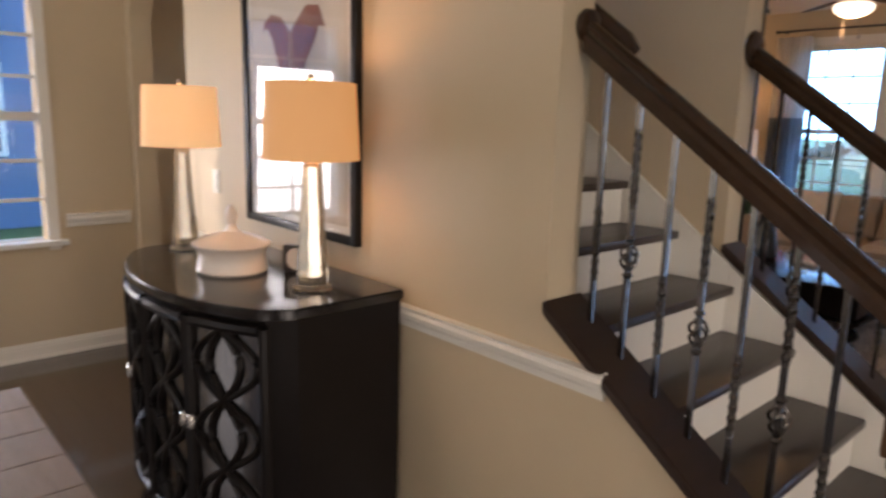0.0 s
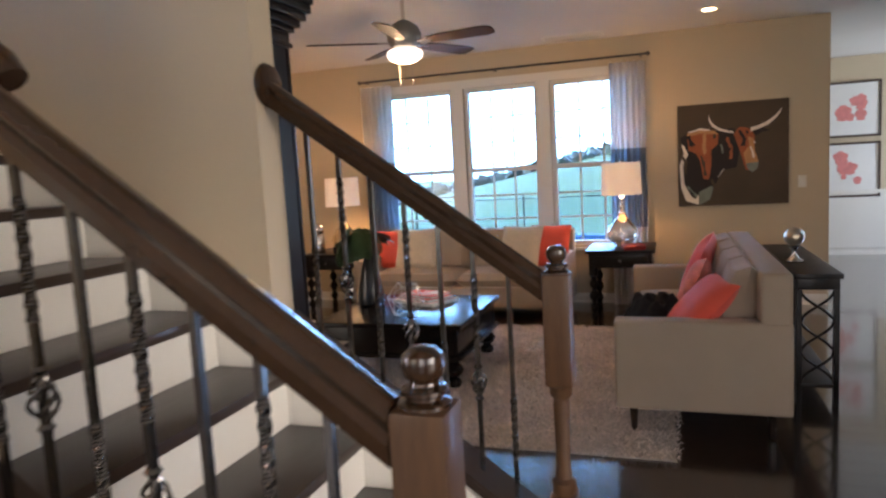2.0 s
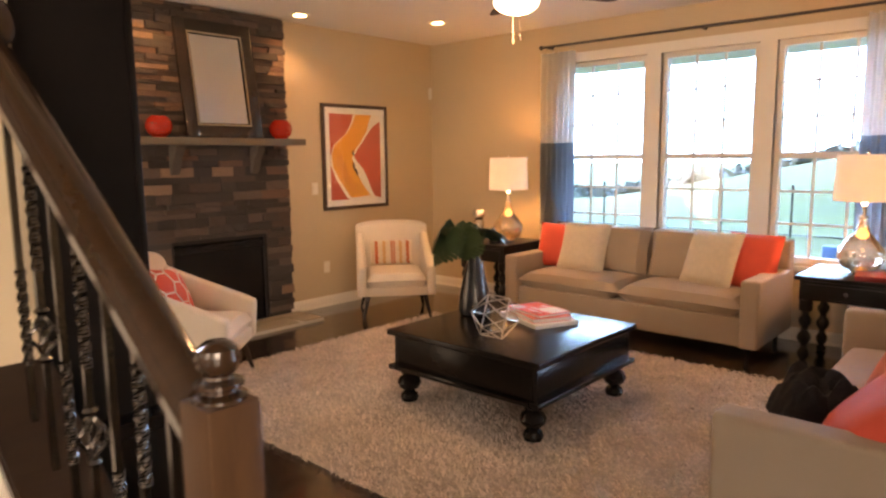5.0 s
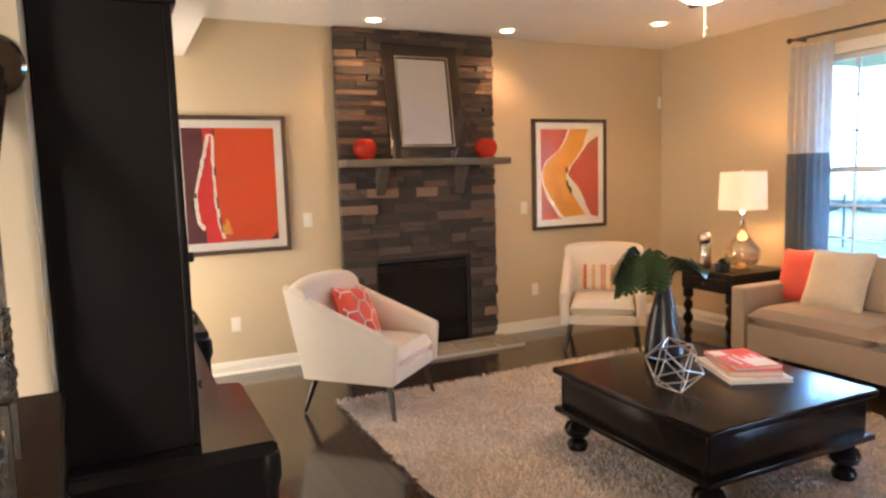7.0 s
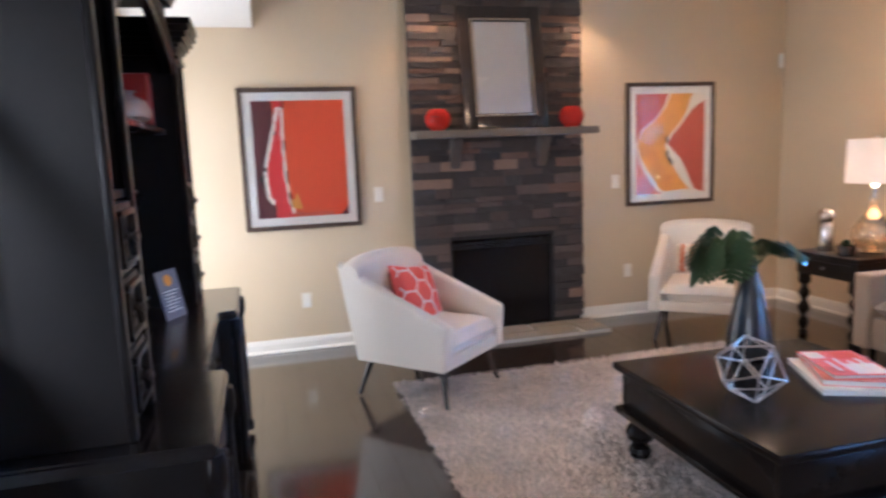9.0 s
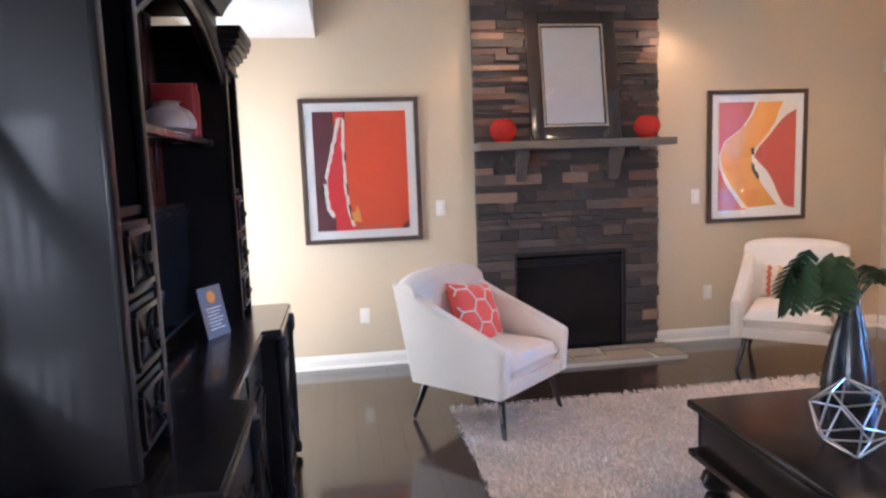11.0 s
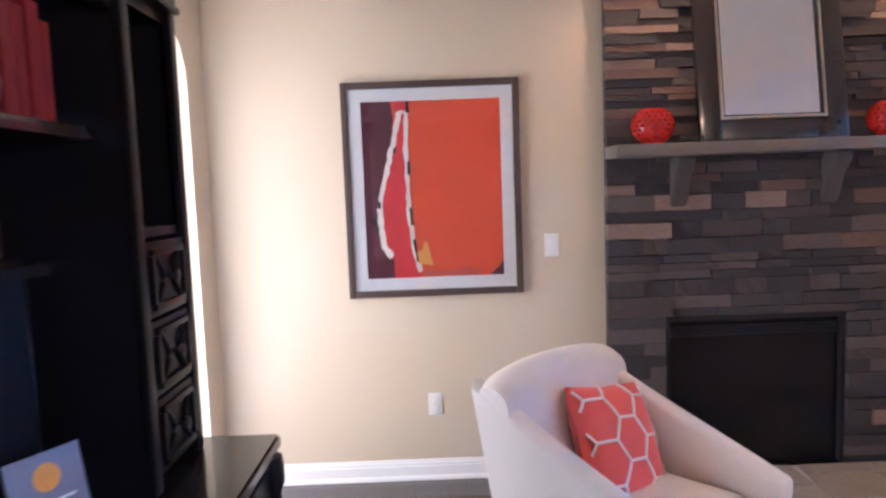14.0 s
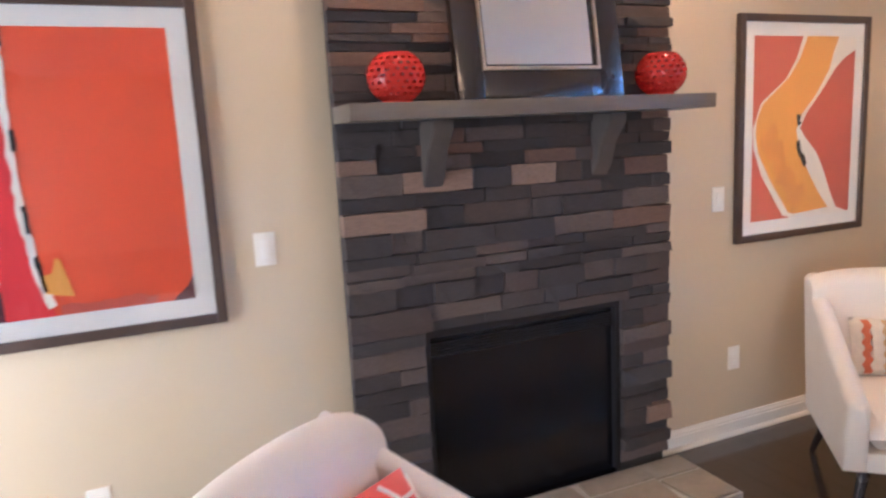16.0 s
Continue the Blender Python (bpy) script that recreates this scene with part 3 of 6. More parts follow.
# ---- stairs ----
def build_stairs():
    st = thing("staircase", pose(0, 0, 0), "staircase with dark wooden treads, cream risers and iron balusters", "staircase")
    for k in range(1, 14):
        z = RISE * k
        y = 1.46 + (z - 0.89) / PITCH
        part("riser", bm_box(SX1 + 0.012, y + 0.03, z - RISE, TX0 - 0.03, y + 0.045, z - 0.034), M["trim"], st, "cream painted riser")
        bm = bm_box(SX1 + 0.012, y, z - 0.034, TX0 - 0.028, y + RUN + 0.045, z, bevel=0.010)
        part("tread", bm, M["tread"], st, "dark stained tread with rounded nosing")
    y0 = 0.62
    # low side walls under the sloping caps
    for x0, x1, ye in ((SX0, SX1, SY), (TX0, TX1, TY)):
        zt = lambda y: nose_z(y) + 0.055
        part("side_wall", bm_prism([(y0, Z0), (ye, Z0), (ye, zt(ye)), (y0, zt(y0))], x0, x1, "x"), M["wall"], st, "tan painted low wall beside the steps", False)
        cap = [(y0 - 0.02, zt(y0) - 0.01), (ye, zt(ye) + 0.006), (ye, zt(ye) + 0.045), (y0 - 0.02, zt(y0) + 0.030)]
        part("sloping_cap", bm_prism(cap, x0 - 0.022, x1 + 0.022, "x", bevel=0.006), M["tread"], st, "dark wooden sloping cap")
    # cream skirt boards along the inner faces
    lo, hi = lambda y: nose_z(y) - 0.30, lambda y: nose_z(y) + 0.052
    part("skirt_board", bm_prism([(y0, max(0.0, lo(y0))), (SY, lo(SY)), (SY, hi(SY)), (y0, hi(y0))], TX0 - 0.022, TX0 - 0.002, "x"), M["trim"], st, "cream skirt board", False)
    hi2 = lambda y: nose_z(y) + 0.055
    part("skirt_board", bm_prism([(SY + 0.003, lo(SY)), (3.9, lo(3.9)), (3.9, hi2(3.9)), (SY + 0.003, hi2(SY))], TX0 - 0.022, TX0 - 0.002, "x"), M["trim"], st, "cream skirt board", False)
    part("skirt_board", bm_prism([(SY + 0.003, lo(SY)), (3.9, lo(3.9)), (3.9, hi2(3.9)), (SY + 0.003, hi2(SY))], SX1 + 0.002, SX1 + 0.011, "x"), M["trim"], st, "cream skirt board", False)
    # newel posts: square waist, turned neck and ball
    for x in (2.40, 3.48):
        y = 0.66
        base = part("newel_post", bm_box(x - 0.038, y - 0.038, FL, x + 0.038, y + 0.038, 0.54, bevel=0.006), M["newel"], st, "brown stained newel post")
        part("turned_shaft", bm_lathe([(0.034, 0.54), (0.037, 0.55), (0.036, 0.575), (0.024, 0.585), (0.024, 0.60), (0.020, 0.62), (0.024, 0.80), (0.022, 0.82), (0.032, 0.835), (0.032, 0.85), (0.036, 0.862)], 24, (x, y, 0)), M["newel"], base)
        bm = bm_box(x - 0.039, y - 0.039, 0.862, x + 0.039, y + 0.039, 1.185, bevel=0.009)
        part("upper_block", bm, M["newel"], base)
        part("finial", bm_lathe([(0.036, 1.185), (0.036, 1.190), (0.025, 1.195), (0.025, 1.199), (0.032, 1.203), (0.032, 1.208), (0.020, 1.213), (0.019, 1.217), (0.026, 1.225), (0.030, 1.238), (0.027, 1.252), (0.016, 1.261), (0.0, 1.264)], 24, (x, y, 0)), M["rail"], base, "dark turned ball finial")
    # rails, rosettes and balusters
    for x, yb in ((2.395, SY), (3.48, TY)):
        ya = 0.700
        zr = lambda y: 1.155 + (y - 0.712) * PITCH
        prof = [(-0.030, -0.030), (-0.034, -0.005), (-0.024, 0.006), (-0.030, 0.020), (-0.018, 0.034), (0, 0.038), (0.018, 0.034), (0.030, 0.020), (0.024, 0.006), (0.034, -0.005), (0.030, -0.030)]
        one = bmesh.new()
        ends = []
        for y in (ya, yb - 0.02):
            ends.append([one.verts.new((x + u, y, zr(y) + v * 1.25)) for u, v in prof])
        n = len(prof)
        for k in range(n):
            one.faces.new((ends[0][k], ends[0][(k + 1) % n], ends[1][(k + 1) % n], ends[1][k]))
        one.faces.new(ends[0]), one.faces.new(ends[1][::-1])
        bmesh.ops.recalc_face_normals(one, faces=one.faces)
        rail = part("handrail", one, M["rail"], st, "dark brown moulded handrail")
        k = 0.64 if x < 3 else 1.0
        bm = bm_lathe([(0.066 * k, 0), (0.070 * k, 0.008), (0.062 * k, 0.020), (0.04 * k, 0.026)], 24)
        part("rosette", bm, M["rail"], rail, "round dark rosette on the wall end", m=Matrix.Translation((x, yb - 0.002, zr(yb) + 0.015)) @ pose(0, 0, 0, 90, 0, 0))
        for k in range(7):
            y = 0.80 + k * 0.103
            zb, zt = nose_z(y) + 0.075, zr(y) - 0.028
            n = 26
            bm = bm_tube([(x, y, zb + (zt - zb) * i / n) for i in range(n + 1)], 0.0088, square=True)
            h = zt - zb
            if k % 2 == 1:     # basket
                c = zb + 0.42 * h
                for q in range(4):
                    bm = bm_tube([(x + 0.024 * math.sin(math.pi * i / 8) * math.cos(q * math.pi / 2 + i * 0.35), y + 0.024 * math.sin(math.pi * i / 8) * math.sin(q * math.pi / 2 + i * 0.35), c - 0.04 + 0.08 * i / 8) for i in range(9)], 0.0042, 6, bm)
                bm = bm_lathe([(0.009, -0.055), (0.014, -0.048), (0.009, -0.041)], 12, (x, y, c), bm)
                bm = bm_lathe([(0.009, 0.041), (0.014, 0.048), (0.009, 0.055)], 12, (x, y, c), bm)
            if True:           # twisted stretch
                c = zb + (0.74 if k % 2 else 0.34) * h
                bm = bm_tube([(x, y, c - 0.10 + 0.20 * i / 28) for i in range(29)], 0.0108, square=True, twist=0.42, bm=bm)
            part("baluster", bm, M["iron"], st, "black iron baluster", False)
    # wall rail on the inner face of the dining side wall
    x, zw = 2.505, lambda y: 1.700 + (y - 1.44) * PITCH
    wall_rail = part("wall_rail", bm_tube([(x, 1.43, zw(1.43) - 0.012), (x, 1.45, zw(1.45)), (x, 3.7, zw(3.7))], [0.030, 0.033, 0.033], 16), M["rail"], st, "dark brown wall-mounted handrail")
    for y in (1.75, 2.65, 3.5):
        part("rail_bracket", bm_tube([(SX1 + 0.002, y, zw(y) - 0.10), (x - 0.01, y, zw(y) - 0.085), (x, y, zw(y) - 0.03)], 0.007, 8), M["iron"], wall_rail)
    return st


build_stairs()

# ---- windows ----
def build_window(name, x, y0, y1, z0, z1, rail_z, label):
    w = thing(name, pose(x, (y0 + y1) / 2, z0), label, "window", "windows above the sofa", "structure")
    h, half = z1 - z0, (y1 - y0) / 2
    f = 0.045
    bm = bm_box(0.03, -half, 0, 0.11, -half + f, h)
    bm = bm_box(0.03, half - f, 0, 0.11, half, h, bm=bm)
    bm = bm_box(0.03, -half + f, 0, 0.11, half - f, f, bm=bm)
    bm = bm_box(0.03, -half + f, h - f, 0.11, half - f, h, bm=bm)
    part("window_frame", bm, M["trim"], w, "", False)
    r = rail_z - z0
    part("meeting_rail", bm_box(0.04, -half + f, r - 0.025, 0.10, half - f, r + 0.025, bevel=0.004), M["trim"], w)
    for a, b in ((f, r - 0.025), (r + 0.025, h - f)):
        part("pane", bm_box(0.066, -half + f, a, 0.072, half - f, b), M["glass"], w, "clear pane", False).visible_shadow = False
        for k in (1, 2):
            y = -half + f + (2 * half - 2 * f) * k / 3
            part("glazing_bar", bm_box(0.060, y - 0.0092, a, 0.078, y + 0.0092, b), M["trim"], w, "", False)
            z = a + (b - a) * k / 3
            part("glazing_bar", bm_box(0.0615, -half + f, z - 0.0092, 0.0765, half - f, z + 0.0092), M["trim"], w, "", False)
    return w


for k, (a, b) in enumerate(WINDOWS):
    build_window(f"window_{k + 1}", WX, a, b, 0.62, 2.37, 1.472, "white double-hung window with thin glazing bars")
# white casing round the three windows
bm = bm_box(WX - 0.014, 0.64, 0.50, WX + 0.028, 0.72, 2.46)
bm = bm_box(WX - 0.014, 3.52, 0.50, WX + 0.028, 3.60, 2.46, bm=bm)
bm = bm_box(WX - 0.014, 1.55, 0.60, WX + 0.028, 1.68, 2.37, bm=bm)
bm = bm_box(WX - 0.014, 2.50, 0.60, WX + 0.028, 2.63, 2.37, bm=bm)
bm = bm_box(WX - 0.014, 0.72, 2.37, WX + 0.028, 3.52, 2.46, bm=bm)
bm = bm_box(WX - 0.05, 0.72, 0.57, WX + 0.028, 3.52, 0.60, bm=bm)
structure("window_trim", bm, M["trim"], "white painted casing of the three windows")
DW = thing("window_4", pose(1.26, 4.89, 0.72), "white double-hung dining room window", "window", "", "structure")
bm = bm_box(-0.60, -0.016, -0.06, -0.54, 0.03, 1.50)
bm = bm_box(0.54, -0.016, -0.06, 0.60, 0.03, 1.50, bm=bm)
bm = bm_box(-0.54, -0.016, 1.43, 0.54, 0.03, 1.50, bm=bm)
part("window_frame", bm, M["trim"], DW, "", False)
part("window_sill", bm_box(-0.64, -0.06, -0.03, 0.64, 0.03, 0.0, bevel=0.004), M["trim"], DW)
part("meeting_rail", bm_box(-0.54, 0.03, 0.70, 0.54, 0.09, 0.75), M["trim"], DW)
for k in (1, 2):
    part("glazing_bar", bm_box(-0.54 + 0.36 * k - 0.012, 0.05, 0, -0.54 + 0.36 * k + 0.012, 0.07, 1.43), M["trim"], DW)
for z in (0.24, 0.47, 0.95, 1.18):
    part("glazing_bar", bm_box(-0.54, 0.052, z - 0.01, 0.54, 0.068, z + 0.01), M["trim"], DW)
part("pane", bm_box(-0.54, 0.058, 0, 0.54, 0.062, 1.43), M["glass"], DW, "", False).visible_shadow = False


def build_curtain(y0, y1, label):
    c = thing("curtain", pose(WX - 0.10, (y0 + y1) / 2, 0.0), label, "curtain", "curtains beside the windows")
    half = (y1 - y0) / 2
    for name, z0, z1, m in (("sheer_top", 1.64, 2.50, "sheer"), ("grey_band", 0.84, 1.64, "greyband"), ("white_hem", 0.0, 0.84, "sheer")):
        def f(u, v):
            y = -half + 2 * half * u
            return (0.030 * math.sin(u * 2 * math.pi * 6.0) + 0.008 * math.sin(u * 23 + v * 2), y, z0 + (z1 - z0) * v - 0.03)
        bm = bm_grid(72, 6, f)
        bmesh.ops.solidify(bm, geom=list(bm.faces), thickness=0.003)
        part(name, bm, M[m], c)
    return c


build_curtain(3.31, 3.68, "white curtain with a wide slate grey band")
build_curtain(0.58, 0.93, "white curtain with a wide slate grey band")
rod = thing("curtain_rod", pose(WX - 0.10, 2.12, 2.53), "thin dark metal curtain rod above the windows", "curtain rod")
part("rod", bm_tube([(0, -1.56, 0), (0, 1.56, 0)], 0.012, 12), M["metal"], rod)
for y in (-1.5, 0.0, 1.5):
    part("bracket", bm_box(0, y - 0.01, -0.015, 0.098, y + 0.01, 0.008), M["metal"], rod)
for y in (-1.57, 1.57):
    part("finial", bm_lathe([(0.0, -0.025), (0.02, -0.012), (0.025, 0.0), (0.02, 0.012), (0.0, 0.025)], 16, (0, y, 0)), M["metal"], rod)

# ---- fireplace ----
FX0, FX1, FY = 5.35, 6.81, 5.20
FB = (5.64, 6.545, 0.03, 0.815)
fire = thing("fireplace", pose(0, 0, 0), "floor-to-ceiling ledger stone fireplace with a black firebox", "fireplace")
bm = bm_box(FX0 + 0.01, FY, FL, FB[0], NY - 0.002, CEIL - 0.003)
bm = bm_box(FB[1], FY, FL, FX1 - 0.01, NY - 0.002, CEIL - 0.003, bm=bm)
bm = bm_box(FB[0], FY, FB[3], FB[1], NY - 0.002, CEIL - 0.003, bm=bm)
part("stone_backing", bm, M["mortar"], fire, "", False)
part("firebox", bm_box(FB[0], FY + 0.012, 0.0, FB[1], FY + 0.02, FB[3]), M["firebox"], fire, "black glass firebox front", False)
bm = bm_box(FB[0] + 0.001, FY - 0.020, 0.034, FB[0] + 0.022, FY + 0.012, FB[3])
bm = bm_box(FB[1] - 0.022, FY - 0.020, 0.034, FB[1] - 0.001, FY + 0.012, FB[3], bm=bm)
bm = bm_box(FB[0] + 0.022, FY - 0.020, FB[3] - 0.03, FB[1] - 0.022, FY + 0.012, FB[3], bm=bm)
part("firebox_frame", bm, M["firemetal"], fire, "dark metal firebox surround", False)
for k in range(5):
    part("louvre", bm_box(FB[0] + 0.03, FY - 0.006, 0.75 - k * 0.012, FB[1] - 0.03, FY + 0.010, 0.756 - k * 0.012), M["firemetal"], fire, "", False)
hearth = thing("hearth", pose(0, 0, 0), "low grey slate hearth slab with pale joints", "hearth")
part("hearth_bed", bm_box(FX0 - 0.0, 4.785, FL, 6.86, FY - 0.03, 0.026), M["grout"], hearth, "", False)
random.seed(4)
cuts = [5.352, 5.62, 5.99, 6.27, 6.62, 6.858]
for a, b in zip(cuts, cuts[1:]):
    mid, lean = random.uniform(4.93, 5.05), random.uniform(-0.06, 0.06)
    for lo, hi in ((4.787, mid), (mid, 5.168)):
        s = 0.008
        sh = lambda y: (y - 4.98) * lean * 3
        out = [(a + s + (0 if a < 5.4 else sh(lo)), lo + s), (b - s + (0 if b > 6.8 else sh(lo)), lo + s), (b - s + (0 if b > 6.8 else sh(hi)), hi - s), (a + s + (0 if a < 5.4 else sh(hi)), hi - s)]
        part("slate_piece", bm_prism(out, 0.02, 0.036, "z", bevel=0.003), M["slate"], hearth, "", False)
mantel = thing("mantel_shelf", pose(0, 0, 0), "grey-brown wooden mantel shelf on two corbels", "mantel")
part("shelf", bm_box(5.35, 4.965, 1.605, 6.865, FY - 0.012, 1.662, bevel=0.005), M["mantel"], mantel)
for x in (5.70, 6.44):
    out = [(FY - 0.03, 1.602), (FY - 0.17, 1.602), (FY - 0.16, 1.56), (FY - 0.10, 1.49), (FY - 0.07, 1.40), (FY - 0.03, 1.35)]
    part("corbel", bm_prism(out, x - 0.040, x + 0.040, "x", bevel=0.005), M["corbel"], mantel)

# leaning mirror on the mantel
mir = thing("leaning_mirror", pose(6.09, 4.990, 1.664, -8.5, 0, 0), "mirror in a wide espresso frame leaning on the mantel", "mirror")
W2, H2, fw = 0.345, 0.96, 0.100
for name, b in (("frame_side", (-W2, 0, 0, -W2 + fw, 0.04, H2)), ("frame_side", (W2 - fw, 0, 0, W2, 0.04, H2)), ("frame_rail", (-W2 + fw, 0, 0, W2 - fw, 0.04, fw)), ("frame_rail", (-W2 + fw, 0, H2 - fw, W2 - fw, 0.04, H2))):
    part(name, bm_box(*b, bevel=0.008), M["espresso"], mir)
for name, lip, wide, y0, mm in (("silver_edge", 0.0, 0.011, -0.005, "silver"), ("dark_bevel", 0.011, 0.009, 0.004, "espresso")):
    a, c, d = W2 - fw - lip, fw + lip, H2 - fw - lip
    bm = bm_box(-a, y0, c, -a + wide, 0.03, d)
    bm = bm_box(a - wide, y0, c, a, 0.03, d, bm=bm)
    bm = bm_box(-a + wide, y0, c, a - wide, 0.03, c + wide, bm=bm)
    bm = bm_box(-a + wide, y0, d - wide, a - wide, 0.03, d, bm=bm)
    part(name, bm, M[mm], mir, "silver inner edge" if mm == "silver" else "", False)
part("glass", bm_box(-W2 + fw + 0.02, 0.012, fw + 0.02, W2 - fw - 0.02, 0.018, H2 - fw - 0.02), M["mirror"], mir, "", False)


def pierced_pot(x, y):
    """A round ceramic pot pierced with rows of slots."""
    r, n, rows = 0.100, 20, 9
    bm = bmesh.new()
    def at(u, v, rr):
        a, e = 2 * math.pi * u, -1.05 + 2.05 * v
        return (rr * math.cos(e) * math.cos(a), rr * math.cos(e) * math.sin(a), r * 0.86 + rr * 0.92 * math.sin(e))
    sub = 4
    grid = {}
    for i in range(n * sub):
        for j in range(rows * sub + 1):
            grid[i, j] = bm.verts.new(at(i / (n * sub), j / (rows * sub), r))
    for i in range(n * sub):
        for j in range(rows * sub):
            shifted = ((i + (2 if (j // sub) % 2 else 0)) % sub, j % sub)
            if shifted in ((1, 1), (1, 2), (2, 1), (2, 2)) and 0 < j // sub < rows - 1:
                continue
            k = (i + 1) % (n * sub)
            bm.faces.new((grid[i, j], grid[k, j], grid[k, j + 1], grid[i, j + 1]))
    bmesh.ops.solidify(bm, geom=list(bm.faces), thickness=0.006)
    ob = thing("pierced_pot", pose(x, y, 1.663), "glossy red pierced ceramic pot on the mantel", "pot", "pots on the mantel")
    part("body", bm, M["redpot"], ob)
    part("base", bm_lathe([(0.052, 0), (0.055, 0.004), (0.05, 0.012)], 24), M["redpot"], ob)


pierced_pot(5.545, 5.06)
pierced_pot(6.665, 5.06)

# ---- pictures ----
def framed(name, m, w, h, label, mat_w=0.075, frame_w=0.035, frame="newel", depth=0.03):
    """A framed print; local x across, z up, hung with its back at y = 0 and facing -y. Returns the thing and the inner print's size."""
    ob = thing(name, m, label, "picture")
    a, b = w / 2, h / 2
    for nm, bx in (("frame_side", (-a, -depth, -b, -a + frame_w, 0, b)), ("frame_side", (a - frame_w, -depth, -b, a, 0, b)), ("frame_rail", (-a + frame_w, -depth, -b, a - frame_w, 0, -b + frame_w)), ("frame_rail", (-a + frame_w, -depth, b - frame_w, a - frame_w, 0, b))):
        part(nm, bm_box(*bx, bevel=0.004), M[frame], ob)
    part("mount", bm_box(-a + frame_w, -0.014, -b + frame_w, a - frame_w, -0.004, b - frame_w), M["paper"], ob, "white mount", False)
    return ob, a - frame_w - mat_w, b - frame_w - mat_w


def paint(ob, name, outline, level, material, a, b):
    """A flat painted shape: outline in 0..1 across and up the print."""
    y = -0.0155 - 0.0012 * level
    one = bmesh.new()
    one.faces.new([one.verts.new((-a + 2 * a * u, y, -b + 2 * b * v)) for u, v in outline])
    bmesh.ops.recalc_face_normals(one, faces=one.faces)
    if one.faces[:][0].normal.y > 0:
        bmesh.ops.reverse_faces(one, faces=one.faces)
    part(name, one, M[material], ob, "", False)


M["frame_brown"] = mat("dark_brown_frame", (0.055, 0.035, 0.026), 0.35, var=0.3, scale=8, bump=0.1, gloss=0.2)
RED, a, b = framed("abstract_print", pose(4.505, NY - 0.001, 1.49), 0.875, 1.065, "framed red and orange abstract print in a white mount", 0.062, 0.034, "frame_brown")
full = [(0, 0), (1, 0), (1, 1), (0, 1)]


def torn(line, wide, seed, rough=0.22):
    """A brush stroke along a line, with ragged edges."""
    r = random.Random(seed)
    left, right = [], []
    for (u0, v0), (u1, v1) in zip(line, line[1:]):
        n = max(2, int(math.hypot(u1 - u0, v1 - v0) / 0.03))
        d = math.hypot(u1 - u0, v1 - v0)
        nu, nv = -(v1 - v0) / d, (u1 - u0) / d
        for k in range(n):
            u, v = u0 + (u1 - u0) * k / n, v0 + (v1 - v0) * k / n
            p, q = wide * (0.5 + rough * r.uniform(-1, 0.6)), wide * (0.5 + rough * r.uniform(-1, 0.6))
            left.append((min(1, max(0, u + nu * p)), min(1, max(0, v + nv * p))))
            right.append((min(1, max(0, u - nu * q)), min(1, max(0, v - nv * q))))
    return left + right[::-1]


def glaze(ob, a, b):
    part("glazing", bm_box(-a, -0.0255, -b, a, -0.0235, b), M["glass"], ob, "clear glass", False).visible_shadow = False


LEFT_EDGE = [(0.275, 0.935), (0.21, 0.73), (0.128, 0.485), (0.105, 0.395), (0.125, 0.19), (0.205, 0.10)]
RIGHT_EDGE = [(0.325, 0.945), (0.312, 0.73), (0.318, 0.52), (0.32, 0.37), (0.35, 0.16), (0.40, 0.0)]
paint(RED, "red_field", full, 0, "red", a, b)
paint(RED, "maroon_field", [(0, 0), (0.20, 0), (0.20, 0.10), (0.125, 0.19), (0.105, 0.395), (0.128, 0.485), (0.20, 0.70), (0.23, 0.9), (0.215, 1), (0, 1)], 1, "maroon", a, b)
paint(RED, "crimson_strip", LEFT_EDGE[::-1] + [(0.24, 0.96), (0.24, 1.0), (0.33, 1.0)] + RIGHT_EDGE + [(0.20, 0.0)], 2, "crimson", a, b)
paint(RED, "dark_smear", torn([(0.06, 0.36), (0.10, 0.30), (0.10, 0.22)], 0.07, 3), 2, "inkblack", a, b)
paint(RED, "white_stroke", torn(LEFT_EDGE, 0.042, 1), 3, "offwhite", a, b)
paint(RED, "white_stroke", torn(RIGHT_EDGE, 0.034, 2), 3, "offwhite", a, b)
paint(RED, "white_cap", torn([(0.265, 0.93), (0.335, 0.95)], 0.03, 4), 3.4, "offwhite", a, b)
for k, line in enumerate(([(0.335, 1.0), (0.335, 0.90)], [(0.33, 0.66), (0.33, 0.55)], [(0.332, 0.40), (0.345, 0.27)], [(0.352, 0.22), (0.375, 0.06)], [(0.11, 0.44), (0.105, 0.36)], [(0.235, 0.74), (0.215, 0.68)])):
    paint(RED, "black_stroke", torn(line, 0.022, 10 + k), 4, "inkblack", a, b)
paint(RED, "yellow_patch", [(0.37, 0.085), (0.355, 0.15), (0.405, 0.155), (0.425, 0.21), (0.445, 0.20), (0.485, 0.065), (0.43, 0.072)], 4, "yellow", a, b)
paint(RED, "maroon_corner", torn([(0.42, 0.015), (0.65, 0.02), (0.86, 0.012)], 0.05, 7), 1, "brick", a, b)
paint(RED, "dark_corner", [(0.90, 0), (1, 0), (1, 0.09), (0.97, 0.05), (0.93, 0.025)], 1.5, "maroon", a, b)
glaze(RED, a + 0.06, b + 0.06)
YEL, a, b = framed("abstract_print", pose(7.695, NY - 0.001, 1.495), 0.87, 1.055, "framed yellow and brick red abstract print in a white mount", 0.062, 0.034, "frame_brown")
paint(YEL, "red_field", full, 0, "brick", a, b)
